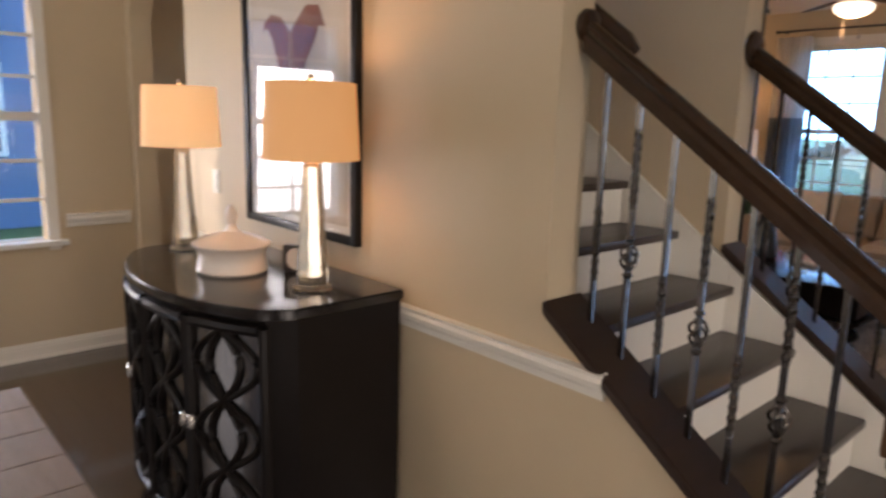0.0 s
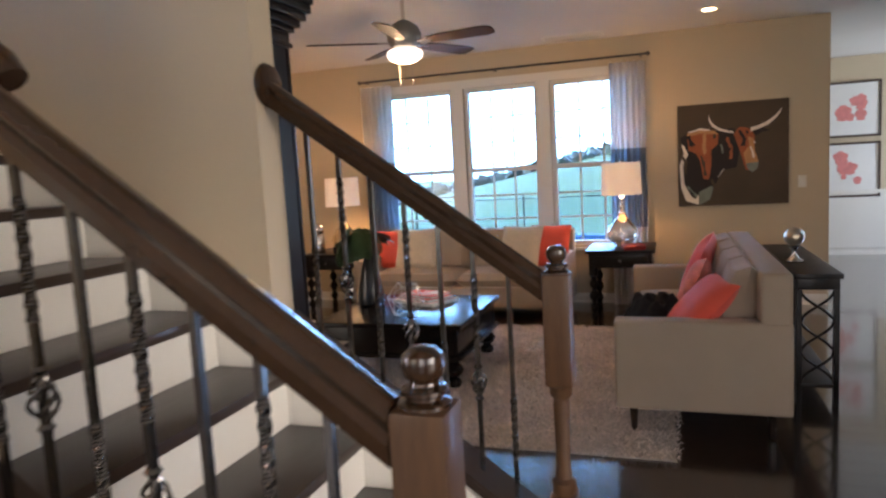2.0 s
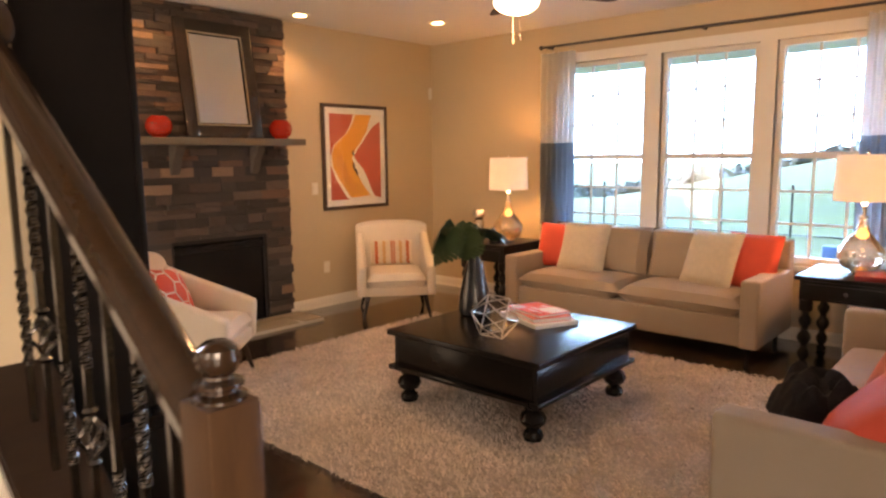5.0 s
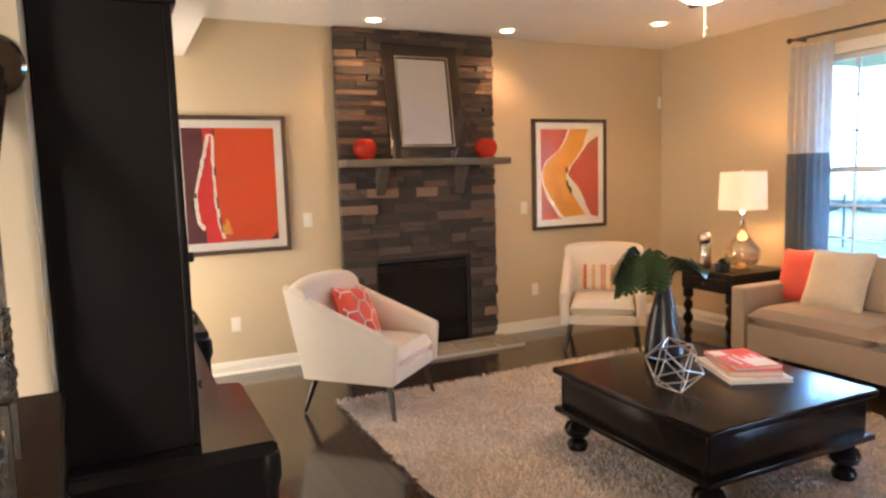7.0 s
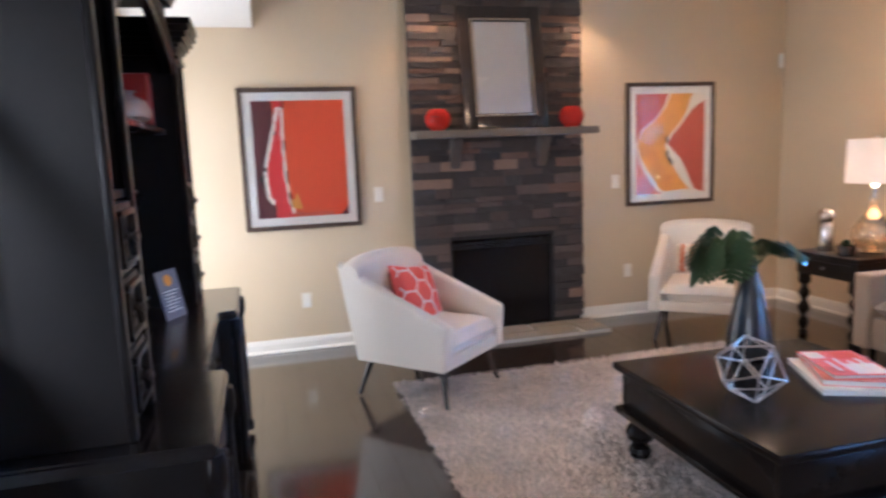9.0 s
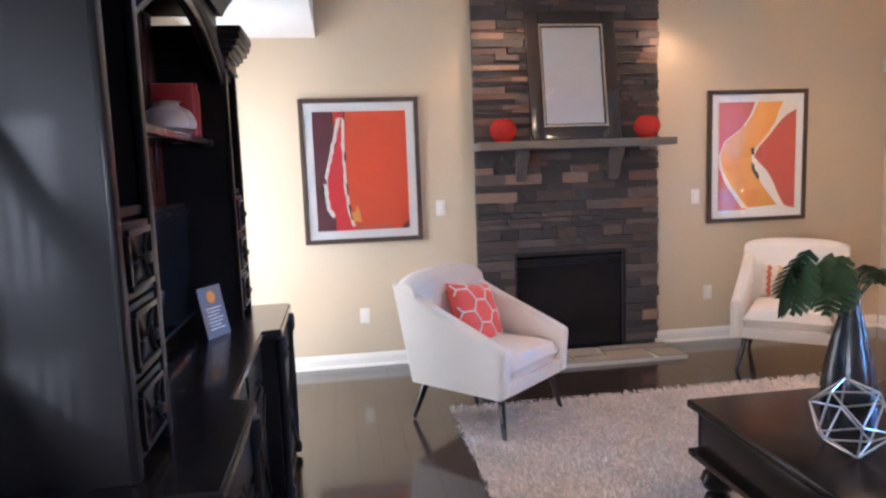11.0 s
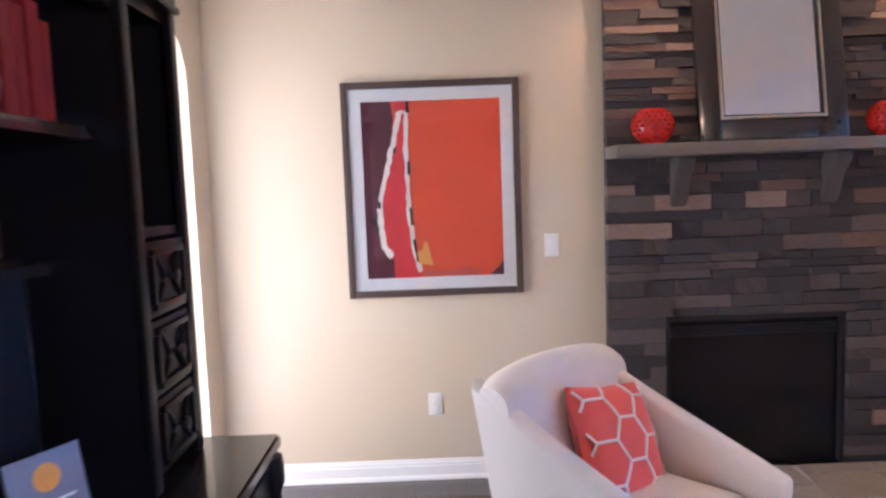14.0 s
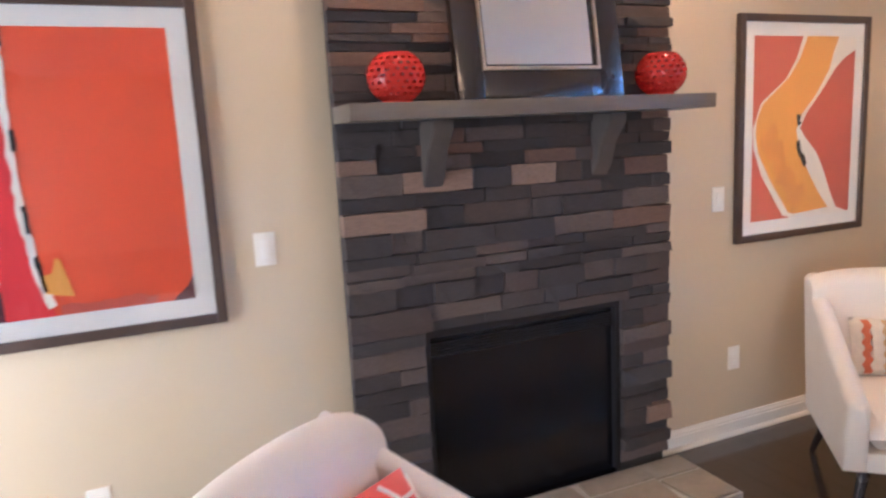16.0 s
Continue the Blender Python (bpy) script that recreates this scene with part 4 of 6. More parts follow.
paint(YEL, "white_band", [(0.46, 1.0), (0.40, 0.88), (0.30, 0.77), (0.07, 0.645), (0.0, 0.51), (0.01, 0.40), (0.09, 0.25), (0.30, 0.02), (0.38, 0.0), (0.97, 0.0), (0.86, 0.03), (0.79, 0.12), (0.70, 0.27), (0.63, 0.36), (0.52, 0.44), (0.455, 0.50), (0.52, 0.585), (0.66, 0.70), (0.80, 0.83), (0.88, 0.88), (1.0, 0.93), (1.0, 1.0)], 2, "offwhite", a, b)
paint(YEL, "yellow_band", [(0.50, 1.0), (0.43, 0.88), (0.33, 0.78), (0.085, 0.64), (0.03, 0.55), (0.025, 0.47), (0.05, 0.38), (0.17, 0.225), (0.36, 0.03), (0.42, 0.02), (0.77, 0.035), (0.66, 0.13), (0.56, 0.24), (0.46, 0.37), (0.415, 0.49), (0.47, 0.58), (0.60, 0.68), (0.73, 0.82), (0.77, 0.92), (0.82, 1.0)], 3, "yellow", a, b)
M["ochre"] = mat("paint_ochre", (0.62, 0.26, 0.05), 0.6, var=0.25, scale=9, bump=0.1)
paint(YEL, "ochre_wash", torn([(0.13, 0.50), (0.22, 0.36), (0.34, 0.20), (0.50, 0.07)], 0.16, 5, 0.25), 3.5, "ochre", a, b)
paint(YEL, "black_fleck", torn([(0.44, 0.575), (0.435, 0.535), (0.45, 0.50)], 0.045, 8), 4, "inkblack", a, b)
paint(YEL, "black_fleck", torn([(0.435, 0.43), (0.46, 0.36), (0.54, 0.27)], 0.045, 9), 4, "inkblack", a, b)
glaze(YEL, a + 0.06, b + 0.06)

COW = thing("canvas_painting", pose(WX - 0.001, -0.22, 1.497, 0, 0, -90), "dark brown canvas painting of a horned steer", "painting")
part("canvas", bm_box(-0.50, -0.035, -0.50, 0.50, 0, 0.50, bevel=0.004), M["canvas"], COW, "", False)
def cowp(name, pts, level, m):
    one = bmesh.new()
    one.faces.new([one.verts.new((-0.5 + u, -0.037 - 0.0015 * level, -0.5 + v)) for u, v in pts])
    bmesh.ops.recalc_face_normals(one, faces=one.faces)
    one.normal_update()
    if one.faces[:][0].normal.y > 0:
        bmesh.ops.reverse_faces(one, faces=one.faces)
    part(name, one, M[m], COW, "", False)
M["tanface"] = mat("paint_tan", (0.42, 0.22, 0.09), 0.7, var=0.35, scale=12, bump=0.2, bscale=60)
M["greygreen"] = mat("paint_grey_green", (0.17, 0.20, 0.17), 0.7, var=0.4, scale=14, bump=0.2, bscale=60)
cowp("dark_body", [(0.02, 0.68), (0.09, 0.72), (0.21, 0.75), (0.38, 0.73), (0.52, 0.69), (0.565, 0.54), (0.54, 0.37), (0.41, 0.345), (0.35, 0.22), (0.27, 0.07), (0.12, 0.10), (0.05, 0.25), (0.09, 0.45), (0.05, 0.58)], 0, "inkblack")
cowp("chestnut_shape", [(0.085, 0.69), (0.205, 0.72), (0.376, 0.70), (0.37, 0.60), (0.31, 0.55), (0.31, 0.40), (0.285, 0.26), (0.235, 0.27), (0.205, 0.45), (0.17, 0.52), (0.10, 0.555)], 1, "hide")
cowp("lit_back", [(0.085, 0.69), (0.09, 0.725), (0.205, 0.75), (0.34, 0.735), (0.376, 0.70), (0.205, 0.715)], 2, "tanface")
cowp("pale_edge", [(0.03, 0.62), (0.06, 0.60), (0.095, 0.52), (0.045, 0.41), (0.055, 0.225), (0.12, 0.10), (0.16, 0.07), (0.19, 0.12), (0.19, 0.012), (0.07, 0.055), (0.025, 0.19), (0.012, 0.41), (0.055, 0.53)], 2, "offwhite")
cowp("grass_shape", [(0.19, 0.14), (0.31, 0.20), (0.33, 0.17), (0.29, 0.06), (0.20, 0.015)], 2, "greygreen")
cowp("head_shape", [(0.513, 0.69), (0.564, 0.755), (0.62, 0.75), (0.675, 0.72), (0.70, 0.66), (0.70, 0.53), (0.735, 0.40), (0.70, 0.33), (0.62, 0.34), (0.564, 0.54)], 2, "hide")
cowp("pale_face", [(0.64, 0.66), (0.69, 0.64), (0.70, 0.53), (0.735, 0.41), (0.62, 0.40), (0.60, 0.50), (0.65, 0.57)], 3, "tanface")
cowp("muzzle", [(0.62, 0.40), (0.735, 0.41), (0.725, 0.35), (0.68, 0.315), (0.64, 0.345)], 3, "greygreen")
cowp("ear_shape", [(0.68, 0.71), (0.76, 0.735), (0.84, 0.705), (0.77, 0.70), (0.71, 0.66)], 2, "inkblack")
cowp("horn_shape", [(0.287, 0.895), (0.289, 0.83), (0.32, 0.775), (0.376, 0.735), (0.44, 0.712), (0.515, 0.700), (0.515, 0.728), (0.44, 0.736), (0.38, 0.760), (0.33, 0.80), (0.303, 0.84)], 3, "offwhite")
cowp("horn_shape", [(0.665, 0.705), (0.74, 0.728), (0.82, 0.762), (0.89, 0.82), (0.925, 0.87), (0.938, 0.915), (0.91, 0.875), (0.87, 0.835), (0.80, 0.788), (0.72, 0.757), (0.665, 0.745)], 3, "offwhite")
cowp("brush_fleck", [(0.36, 0.27), (0.365, 0.28), (0.42, 0.36), (0.43, 0.36)], 3, "offwhite")
for k, (line, wide, m) in enumerate((
        ([(0.10, 0.70), (0.13, 0.62), (0.11, 0.57)], 0.05, "inkblack"), ([(0.26, 0.72), (0.24, 0.60), (0.25, 0.48)], 0.035, "tanface"),
        ([(0.33, 0.70), (0.35, 0.62)], 0.05, "canvas"), ([(0.22, 0.50), (0.25, 0.36), (0.26, 0.27)], 0.03, "canvas"),
        ([(0.04, 0.50), (0.07, 0.40), (0.06, 0.30)], 0.03, "canvas"), ([(0.09, 0.20), (0.15, 0.12), (0.20, 0.08)], 0.04, "greygreen"),
        ([(0.45, 0.66), (0.50, 0.55), (0.47, 0.42)], 0.03, "hide"), ([(0.40, 0.60), (0.42, 0.48)], 0.02, "greygreen"),
        ([(0.56, 0.72), (0.60, 0.64), (0.59, 0.54)], 0.035, "inkblack"), ([(0.63, 0.72), (0.66, 0.66)], 0.03, "inkblack"),
        ([(0.66, 0.56), (0.69, 0.48), (0.70, 0.42)], 0.02, "offwhite"), ([(0.10, 0.735), (0.20, 0.755), (0.33, 0.74)], 0.018, "offwhite"),
        ([(0.30, 0.26), (0.34, 0.18), (0.30, 0.10)], 0.03, "canvas"), ([(0.52, 0.72), (0.47, 0.75), (0.49, 0.70)], 0.025, "inkblack"))):
    cowp("brush_stroke", torn(line, wide, 40 + k, 0.4), 4 + 0.2 * k, m)
cowp("brush_fleck", [(0.69, 0.60), (0.705, 0.62), (0.705, 0.59)], 4, "offwhite")

for z in (2.02, 1.19):
    F, a, b = framed("floral_print", pose(12.399, -2.02, z, 0, 0, -90), 0.72, 0.76, "framed rose pink floral print", 0.05, 0.03, "frame_brown")
    random.seed(int(z * 10))
    for k in range(9):
        cu, cv, r = random.uniform(0.25, 0.75), random.uniform(0.2, 0.8), random.uniform(0.06, 0.16)
        paint(F, "petal", [(cu + r * math.cos(q) * (1 + 0.3 * math.sin(5 * q)), cv + r * math.sin(q)) for q in (2 * math.pi * i / 14 for i in range(14))], k * 0.3, "floral", a, b)


def wall_plate(name, m, label, rocker):
    ob = thing(name, m, label, "outlet" if not rocker else "switch")
    part("plate", bm_box(-0.036, -0.006, -0.058, 0.036, 0, 0.058, bevel=0.002), M["plastic"], ob)
    if rocker:
        part("rocker", bm_box(-0.016, -0.010, -0.033, 0.016, -0.005, 0.033, bevel=0.002), M["trim"], ob)
    else:
        for z in (-0.021, 0.021):
            part("socket", bm_box(-0.015, -0.009, z - 0.015, 0.015, -0.005, z + 0.015, bevel=0.003), M["trim"], ob)


wall_plate("power_outlet", pose(4.476, NY, 0.395), "ivory power outlet low on the tan wall", False)
wall_plate("power_outlet", pose(7.281, NY, 0.40), "ivory power outlet low on the tan wall", False)
wall_plate("light_switch", pose(5.09, NY, 1.19), "ivory light switch beside the fireplace", True)
wall_plate("light_switch", pose(7.165, NY, 1.19), "ivory light switch beside the fireplace", True)
wall_plate("light_switch", pose(WX, -0.84, 1.2, 0, 0, -90), "ivory light switch near the wall end", True)
wall_plate("power_outlet", pose(SX0, 3.62, 1.16, 0, 0, -90), "ivory power outlet above the sideboard", False)
pir = thing("motion_detector", pose(WX - 0.03, NY - 0.03, 2.20, 0, 0, 45), "small white corner sensor", "sensor")
part("body", bm_prism([(-0.035, 0.0), (0.035, 0.0), (0.02, 0.035), (-0.02, 0.035)], -0.06, 0.06, "z", bevel=0.004), M["plastic"], pir)

# ---- seating ----
def build_armchair(m, label):
    """Local: faces -y, centre on the floor."""
    c = thing("armchair", m, label, "armchair", "cream armchairs by the fireplace")
    z0 = 0.235
    def ring(across, low, top, r, bend):
        """A rounded-top section between two values across, from low to top; bend puts (across, z) in space."""
        a, b = across
        mid, half = (a + b) / 2, (b - a) / 2
        pts = [(a, low), (a, (low + top) / 2), (a, top - r)]
        pts += [(mid - half * math.cos(q), top - r + r * math.sin(q)) for q in (math.pi * k / 8 for k in range(1, 8))]
        pts += [(b, top - r), (b, (low + top) / 2), (b, low)]
        return [bend(p, z) for p, z in pts]
    def loft(rings):
        one = bmesh.new()
        vs = [[one.verts.new(p) for p in r] for r in rings]
        for p, q in zip(vs, vs[1:]):
            for k in range(len(p)):
                one.faces.new((p[k], p[(k + 1) % len(p)], q[(k + 1) % len(p)], q[k]))
        one.faces.new(vs[0][::-1]), one.faces.new(vs[-1])
        bmesh.ops.recalc_face_normals(one, faces=one.faces)
        return one
    # shell: flat sides slope down from the corners of a crowned back
    for s in (-1, 1):
        rings = []
        for i in range(17):
            u = min(1.0, i / 14)
            inset = (0.0, 0.006, 0.022)[max(0, i - 14)]
            past = (0.0, 0.010, 0.016)[max(0, i - 14)]
            top = 0.834 - 0.322 * u - 0.018 * math.sin(math.pi * u) * (1 - u) - inset
            y_low, y_top = 0.290 - 0.625 * u - past, 0.425 - 0.78 * u - past
            bend = lambda p, z: (p, y_low + (y_top - y_low) * min(1.0, (z - z0) / (top - z0)), z)
            xs = sorted((s * (0.286 + inset), s * (0.368 - inset)))
            rings.append(ring(xs, z0 + inset, top, 0.034 - inset * 0.5, bend))
        part("side", loft(rings), M["cream"], c)
    rings = []
    for i in range(25):
        u = -1 + 2 * i / 24
        x = 0.364 * u
        top = 0.872 - 0.030 * abs(u) ** 2.4 - 0.022 * abs(u) ** 14
        def bend(p, z):
            k = (z - z0) / 0.6
            y = p - 0.030 + 0.105 * k + 0.025 * (1 - u * u) * (0.4 + 0.6 * k)
            if p < 0.24:
                y -= 0.028 * (1 - u ** 4) * max(0.0, 1 - abs(2 * k - 1.1) ** 3)
            return (x, y, z)
        rings.append(ring((0.195, 0.325), z0 + 0.004, top, 0.050, bend))
    part("backrest", loft(rings), M["cream"], c)
    part("seat_base", bm_box(-0.289, -0.343, z0, 0.289, 0.24, 0.315, bevel=0.010), M["cream"], c)
    sc = bm_cushion(0.574, 0.61, 0.15, 0.16, 16)
    part("seat_cushion", sc, M["cream"], c, m=pose(0, -0.052, 0.300))
    for sx in (-1, 1):
        for sy in (-1, 1):
            top = Vector((sx * 0.27, sy * 0.26 - 0.01, z0 + 0.01))
            foot = Vector((sx * 0.325, sy * 0.325, 0))
            part("leg", bm_tube([foot, top], [0.013, 0.024], 12), M["espresso"], c, "dark tapered wooden leg")
    return c


build_armchair(pose(5.154, 4.027, FL + 0.012, 0, 0, 42.3) @ Matrix.Diagonal((0.95, 1.0, 1.0, 1.0)), "cream upholstered armchair beside the hearth")
build_armchair(pose(7.49, 4.49, FL, 0, 0, -40) @ Matrix.Diagonal((0.96, 1.0, 1.0, 1.0)), "cream upholstered armchair in the room corner")


def pillow(m, w, h, material, label, category="pillow"):
    """A pillow standing on its edge at m, facing -y."""
    ob = thing("throw_pillow", m, label, category, "throw pillows")
    part("cover", bm_cushion(w, h, 0.15, 0.55, 14), M[material], ob, m=pose(0, 0, h / 2, 90, 0, 0) @ pose(0, 0, -0.075))
    return ob


def surface_lines(ob, w, h, lines, material, name):
    """Raised cords on a pillow's front."""
    for line in lines:
        pts = []
        for (u0, v0), (u1, v1) in zip(line, line[1:]):
            for i in range(5):
                u, v = u0 + (u1 - u0) * i / 4, v0 + (v1 - v0) * i / 4
                f = max(0.0, (1 - abs(u) ** 3.2) * (1 - abs(v) ** 3.2)) ** 0.55
                pts.append((u * w / 2, -0.075 * f - 0.001, h / 2 + v * h / 2))
        part(name, bm_tube(pts, 0.0055, 6), M[material], ob, "white hexagon line")


hexes = []
for i in range(-2, 3):
    for j in range(-2, 3):
        cu, cv = i * 0.62, j * 0.72 + (0.36 if i % 2 else 0)
        p = [(cu + 0.41 * math.cos(q), cv + 0.41 * math.sin(q)) for q in (math.pi / 3 * k for k in range(4))]
        for s, e in zip(p, p[1:]):
            run = [(s[0] + (e[0] - s[0]) * k / 8, s[1] + (e[1] - s[1]) * k / 8) for k in range(9)]
            run = [q for q in run if max(abs(q[0]), abs(q[1])) < 0.95]
            if len(run) > 2:
                hexes.append([run[0], run[-1]])
P = pillow(pose(5.154, 4.027, 0.415, 0, 0, 42.3) @ pose(0.02, 0.035, 0, -25, 0, 0) @ pose(0, 0, 0, 0, 10, 0), 0.40, 0.40, "coral", "coral pillow with a white hexagon pattern on the armchair")
surface_lines(P, 0.40, 0.40, hexes, "white", "pattern_line")
M["stripe_rust"] = mat("rust_stripe", (0.50, 0.13, 0.05), 0.85, var=0.2, scale=30)
M["stripe_tan"] = mat("tan_stripe", (0.56, 0.36, 0.17), 0.85, var=0.2, scale=30)
P2 = thing("lumbar_pillow", pose(7.49, 4.51, 0.46, 0, 0, -40) @ pose(0, 0.13, -0.015, -16, 0, 0) @ Matrix.Scale(0.82, 4), "ivory lumbar pillow with rust and tan stripes", "pillow", "throw pillows")
part("cover", bm_cushion(0.50, 0.30, 0.14, 0.5, 16), M["ivory"], P2, m=pose(0, 0, 0.15, 90, 0, 0) @ pose(0, 0, -0.07))
for k, (u, mm) in enumerate(((-0.72, "stripe_rust"), (-0.36, "stripe_tan"), (0.0, "stripe_rust"), (0.12, "stripe_rust"), (0.42, "stripe_tan"), (0.76, "stripe_rust"))):
    wz = 0.07 if abs(u) > 0.3 else 0.035
    def f(p, q, u=u, wz=wz):
        uu, v = u + (p - 0.5) * 2 * wz + 0.03 * math.sin(q * 30), -0.92 + 1.84 * q
        g = max(0.0, (1 - abs(uu) ** 3.2) * (1 - abs(v) ** 3.2)) ** 0.5
        return (uu * 0.25, -0.070 * g - 0.0045, 0.15 + v * 0.15)
    part("stripe", bm_grid(4, 18, f), M[mm], P2)


def build_sofa(m, length, depth, label, group, arm_h=0.60, back_h=0.80, arm_w=0.13, tufted=False, leg=0.11):
    """Local: faces -y, its back at +y, centre on the floor."""
    s = thing("sofa", m, label, "sofa", group)
    L, D = length / 2, depth / 2
    part("base", bm_box(-L + arm_w, -D + 0.03, leg, L - arm_w, D - 0.02, 0.32, bevel=0.012), M["sofa"], s)
    for sx in (-1, 1):
        a, b2 = sx * L, sx * (L - arm_w)
        part("arm", bm_box(min(a, b2), -D, leg - 0.005, max(a, b2), D, arm_h, bevel=0.022, seg=3), M["sofa"], s)
    part("back_frame", bm_box(-L + 0.004, D - 0.154, arm_h - 0.02, L - 0.004, D - 0.004, back_h + 0.02, bevel=0.022, seg=3), M["sofa"], s)
    part("back_panel", bm_box(-L + arm_w, D - 0.15, leg, L - arm_w, D - 0.01, arm_h, bevel=0.01), M["sofa"], s)
    inner = 2 * (L - arm_w)
    for k in (0, 1):
        x = -inner / 4 + k * inner / 2
        part("seat_cushion", bm_cushion(inner / 2 - 0.006, depth - 0.20, 0.165, 0.16, 16), M["sofa"], s, m=pose(x, -0.075, 0.302))
    n = 4 if tufted else 2
    for k in range(n):
        x = -inner / 2 + (k + 0.5) * inner / n
        part("back_cushion", bm_cushion(inner / n - 0.006, 0.44 + (0.07 if tufted else 0), 0.20, 0.24, 14), M["sofa"], s, m=pose(x, D - 0.235, 0.445 + 0.20, 78, 0, 0) @ pose(0, 0, -0.10))
    if tufted:
        for i in range(12):
            for j in range(2):
                x, z = -inner / 2 + (i + 0.5 + 0.5 * (j % 2)) * inner / 12.5, 0.58 + j * 0.13
                part("button", bm_lathe([(0.0, 0), (0.012, 0.002), (0.012, 0.006), (0.0, 0.009)], 10), M["sofa"], s, m=pose(x, D - 0.335 + 0.02 * j, z, 90, 0, 0))
    for sx in (-1, 1):
        for sy in (-1, 1):
            part("leg", bm_tube([(sx * (L - 0.09), sy * (D - 0.09), 0), (sx * (L - 0.09), sy * (D - 0.09), leg + 0.01)], [0.016, 0.026], 12), M["espresso"], s, "dark tapered wooden foot")
    return s


SOFA1 = build_sofa(pose(8.38, 2.42, FL, 0, 0, -90), 2.20, 0.86, "long taupe upholstered sofa beneath the windows", "sofas")
SOFA2 = build_sofa(pose(6.28, 0.22, FL + 0.012, 0, 0, 180), 2.08, 0.87, "taupe tufted sofa with its back to the console table", "sofas", arm_h=0.63, back_h=0.86, tufted=True, leg=0.15)


def on_sofa1(y, w, material, label, lean=-20, turn=0, lift=0.0, x=8.42):
    return pillow(pose(x, y, 0.455 + lift, 0, 0, -90) @ pose(0, 0, 0, lean, 0, turn), w, w, material, label)


on_sofa1(3.27, 0.42, "coral", "coral pillow in the sofa corner", -18, 8)
on_sofa1(2.98, 0.46, "ivory", "textured ivory pillow on the sofa", -24, 4, x=8.34)
on_sofa1(1.86, 0.46, "ivory", "textured ivory pillow on the sofa", -24, -14, x=8.34)
on_sofa1(1.56, 0.44, "coral", "coral pillow in the sofa corner", -18, -12)
pillow(pose(5.50, 0.38, 0.482, 0, 0, 180) @ pose(0, 0, 0, -44, 0, 12), 0.46, 0.46, "coral", "bright coral pillow on the tufted sofa")
pillow(pose(6.02, 0.31, 0.475, 0, 0, 180) @ pose(0, 0, 0, -22, 0, -6) @ pose(0, 0, 0, 0, -9, 0), 0.44, 0.42, "pinkish", "pink patterned pillow on the tufted sofa")
pillow(pose(6.62, 0.26, 0.475, 0, 0, 180) @ pose(0, 0, 0, -20, 0, -8) @ pose(0, 0, 0, 0, 12, 0), 0.48, 0.48, "coral", "coral pillow at the far end of the tufted sofa")
def f(u, v):
    x, y = 0.50 * (u - 0.5), 0.34 * (v - 0.5)
    e = max(0.0, 1 - (2 * u - 1) ** 4) * max(0.0, 1 - (2 * v - 1) ** 4)
    return (x + 0.03 * noise.noise(Vector((v * 4, 1, 2))), y + 0.04 * noise.noise(Vector((u * 5, 3, 1))), e * (0.16 + 0.16 * abs(noise.noise(Vector((u * 3, v * 3, 4)))) + 0.03 * noise.noise(Vector((u * 9, v * 9, 1)))))
bm = bm_grid(28, 20, f)
bmesh.ops.solidify(bm, geom=list(bm.faces), thickness=0.008)
T = thing("throw_blanket", pose(5.80, 0.45, 0.478, 0, 0, 20), "crumpled charcoal throw on the tufted sofa seat", "blanket")
part("cloth", bm, M["darkcloth"], T)

# ---- tables ----
def turned_leg(h, r):
    """A bobbin-turned leg: stacked balls between thin necks."""
    prof = [(r * 0.55, 0), (r * 0.75, h * 0.02), (r * 0.70, h * 0.07), (r * 0.42, h * 0.10)]
    for a, b, k in ((0.10, 0.30, 0.88), (0.33, 0.55, 1.0), (0.58, 0.78, 0.92)):
        prof += [(r * (0.42 + (k - 0.42) * math.sin(math.pi * q / 6)), h * (a + (b - a) * q / 6)) for q in range(7)]
        prof += [(r * 0.62, h * (b + 0.012)), (r * 0.42, h * (b + 0.024))]
    return prof + [(r * 0.95, h * 0.84), (r, h * 0.88), (r * 0.95, h)]


ct = thing("coffee_table", pose(6.29, 2.225, FL + 0.022), "large square black coffee table with bulbous turned legs", "coffee table")
h = 0.45
part("tabletop", bm_box(-0.535, -0.545, h - 0.035, 0.535, 0.545, h, bevel=0.010, seg=3), M["tableblack"], ct)
for name, b in (("apron", (-0.50, -0.51, 0.235, 0.50, -0.485, h - 0.036)), ("apron", (-0.50, 0.485, 0.235, 0.50, 0.51, h - 0.036)), ("apron", (-0.50, -0.484, 0.235, -0.475, 0.484, h - 0.036)), ("apron", (0.475, -0.484, 0.235, 0.50, 0.484, h - 0.036))):
    part(name, bm_box(*b, bevel=0.003), M["tableblack"], ct)
for name, b in (("moulding", (-0.53, -0.54, 0.205, 0.53, -0.48, 0.234)), ("moulding", (-0.53, 0.48, 0.205, 0.53, 0.54, 0.234)), ("moulding", (-0.53, -0.479, 0.205, -0.47, 0.479, 0.234)), ("moulding", (0.47, -0.479, 0.205, 0.53, 0.479, 0.234))):
    part(name, bm_box(*b, bevel=0.008), M["tableblack"], ct)
for sx in (-1, 1):
    for sy in (-1, 1):
        part("leg", bm_lathe([(0.030, 0), (0.048, 0.006), (0.056, 0.03), (0.048, 0.052), (0.030, 0.062), (0.034, 0.07), (0.060, 0.09), (0.072, 0.12), (0.060, 0.15), (0.036, 0.165), (0.050, 0.178), (0.054, 0.206)], 28, (sx * 0.44, sy * 0.45, 0)), M["tableblack"], ct, "bulbous turned leg")


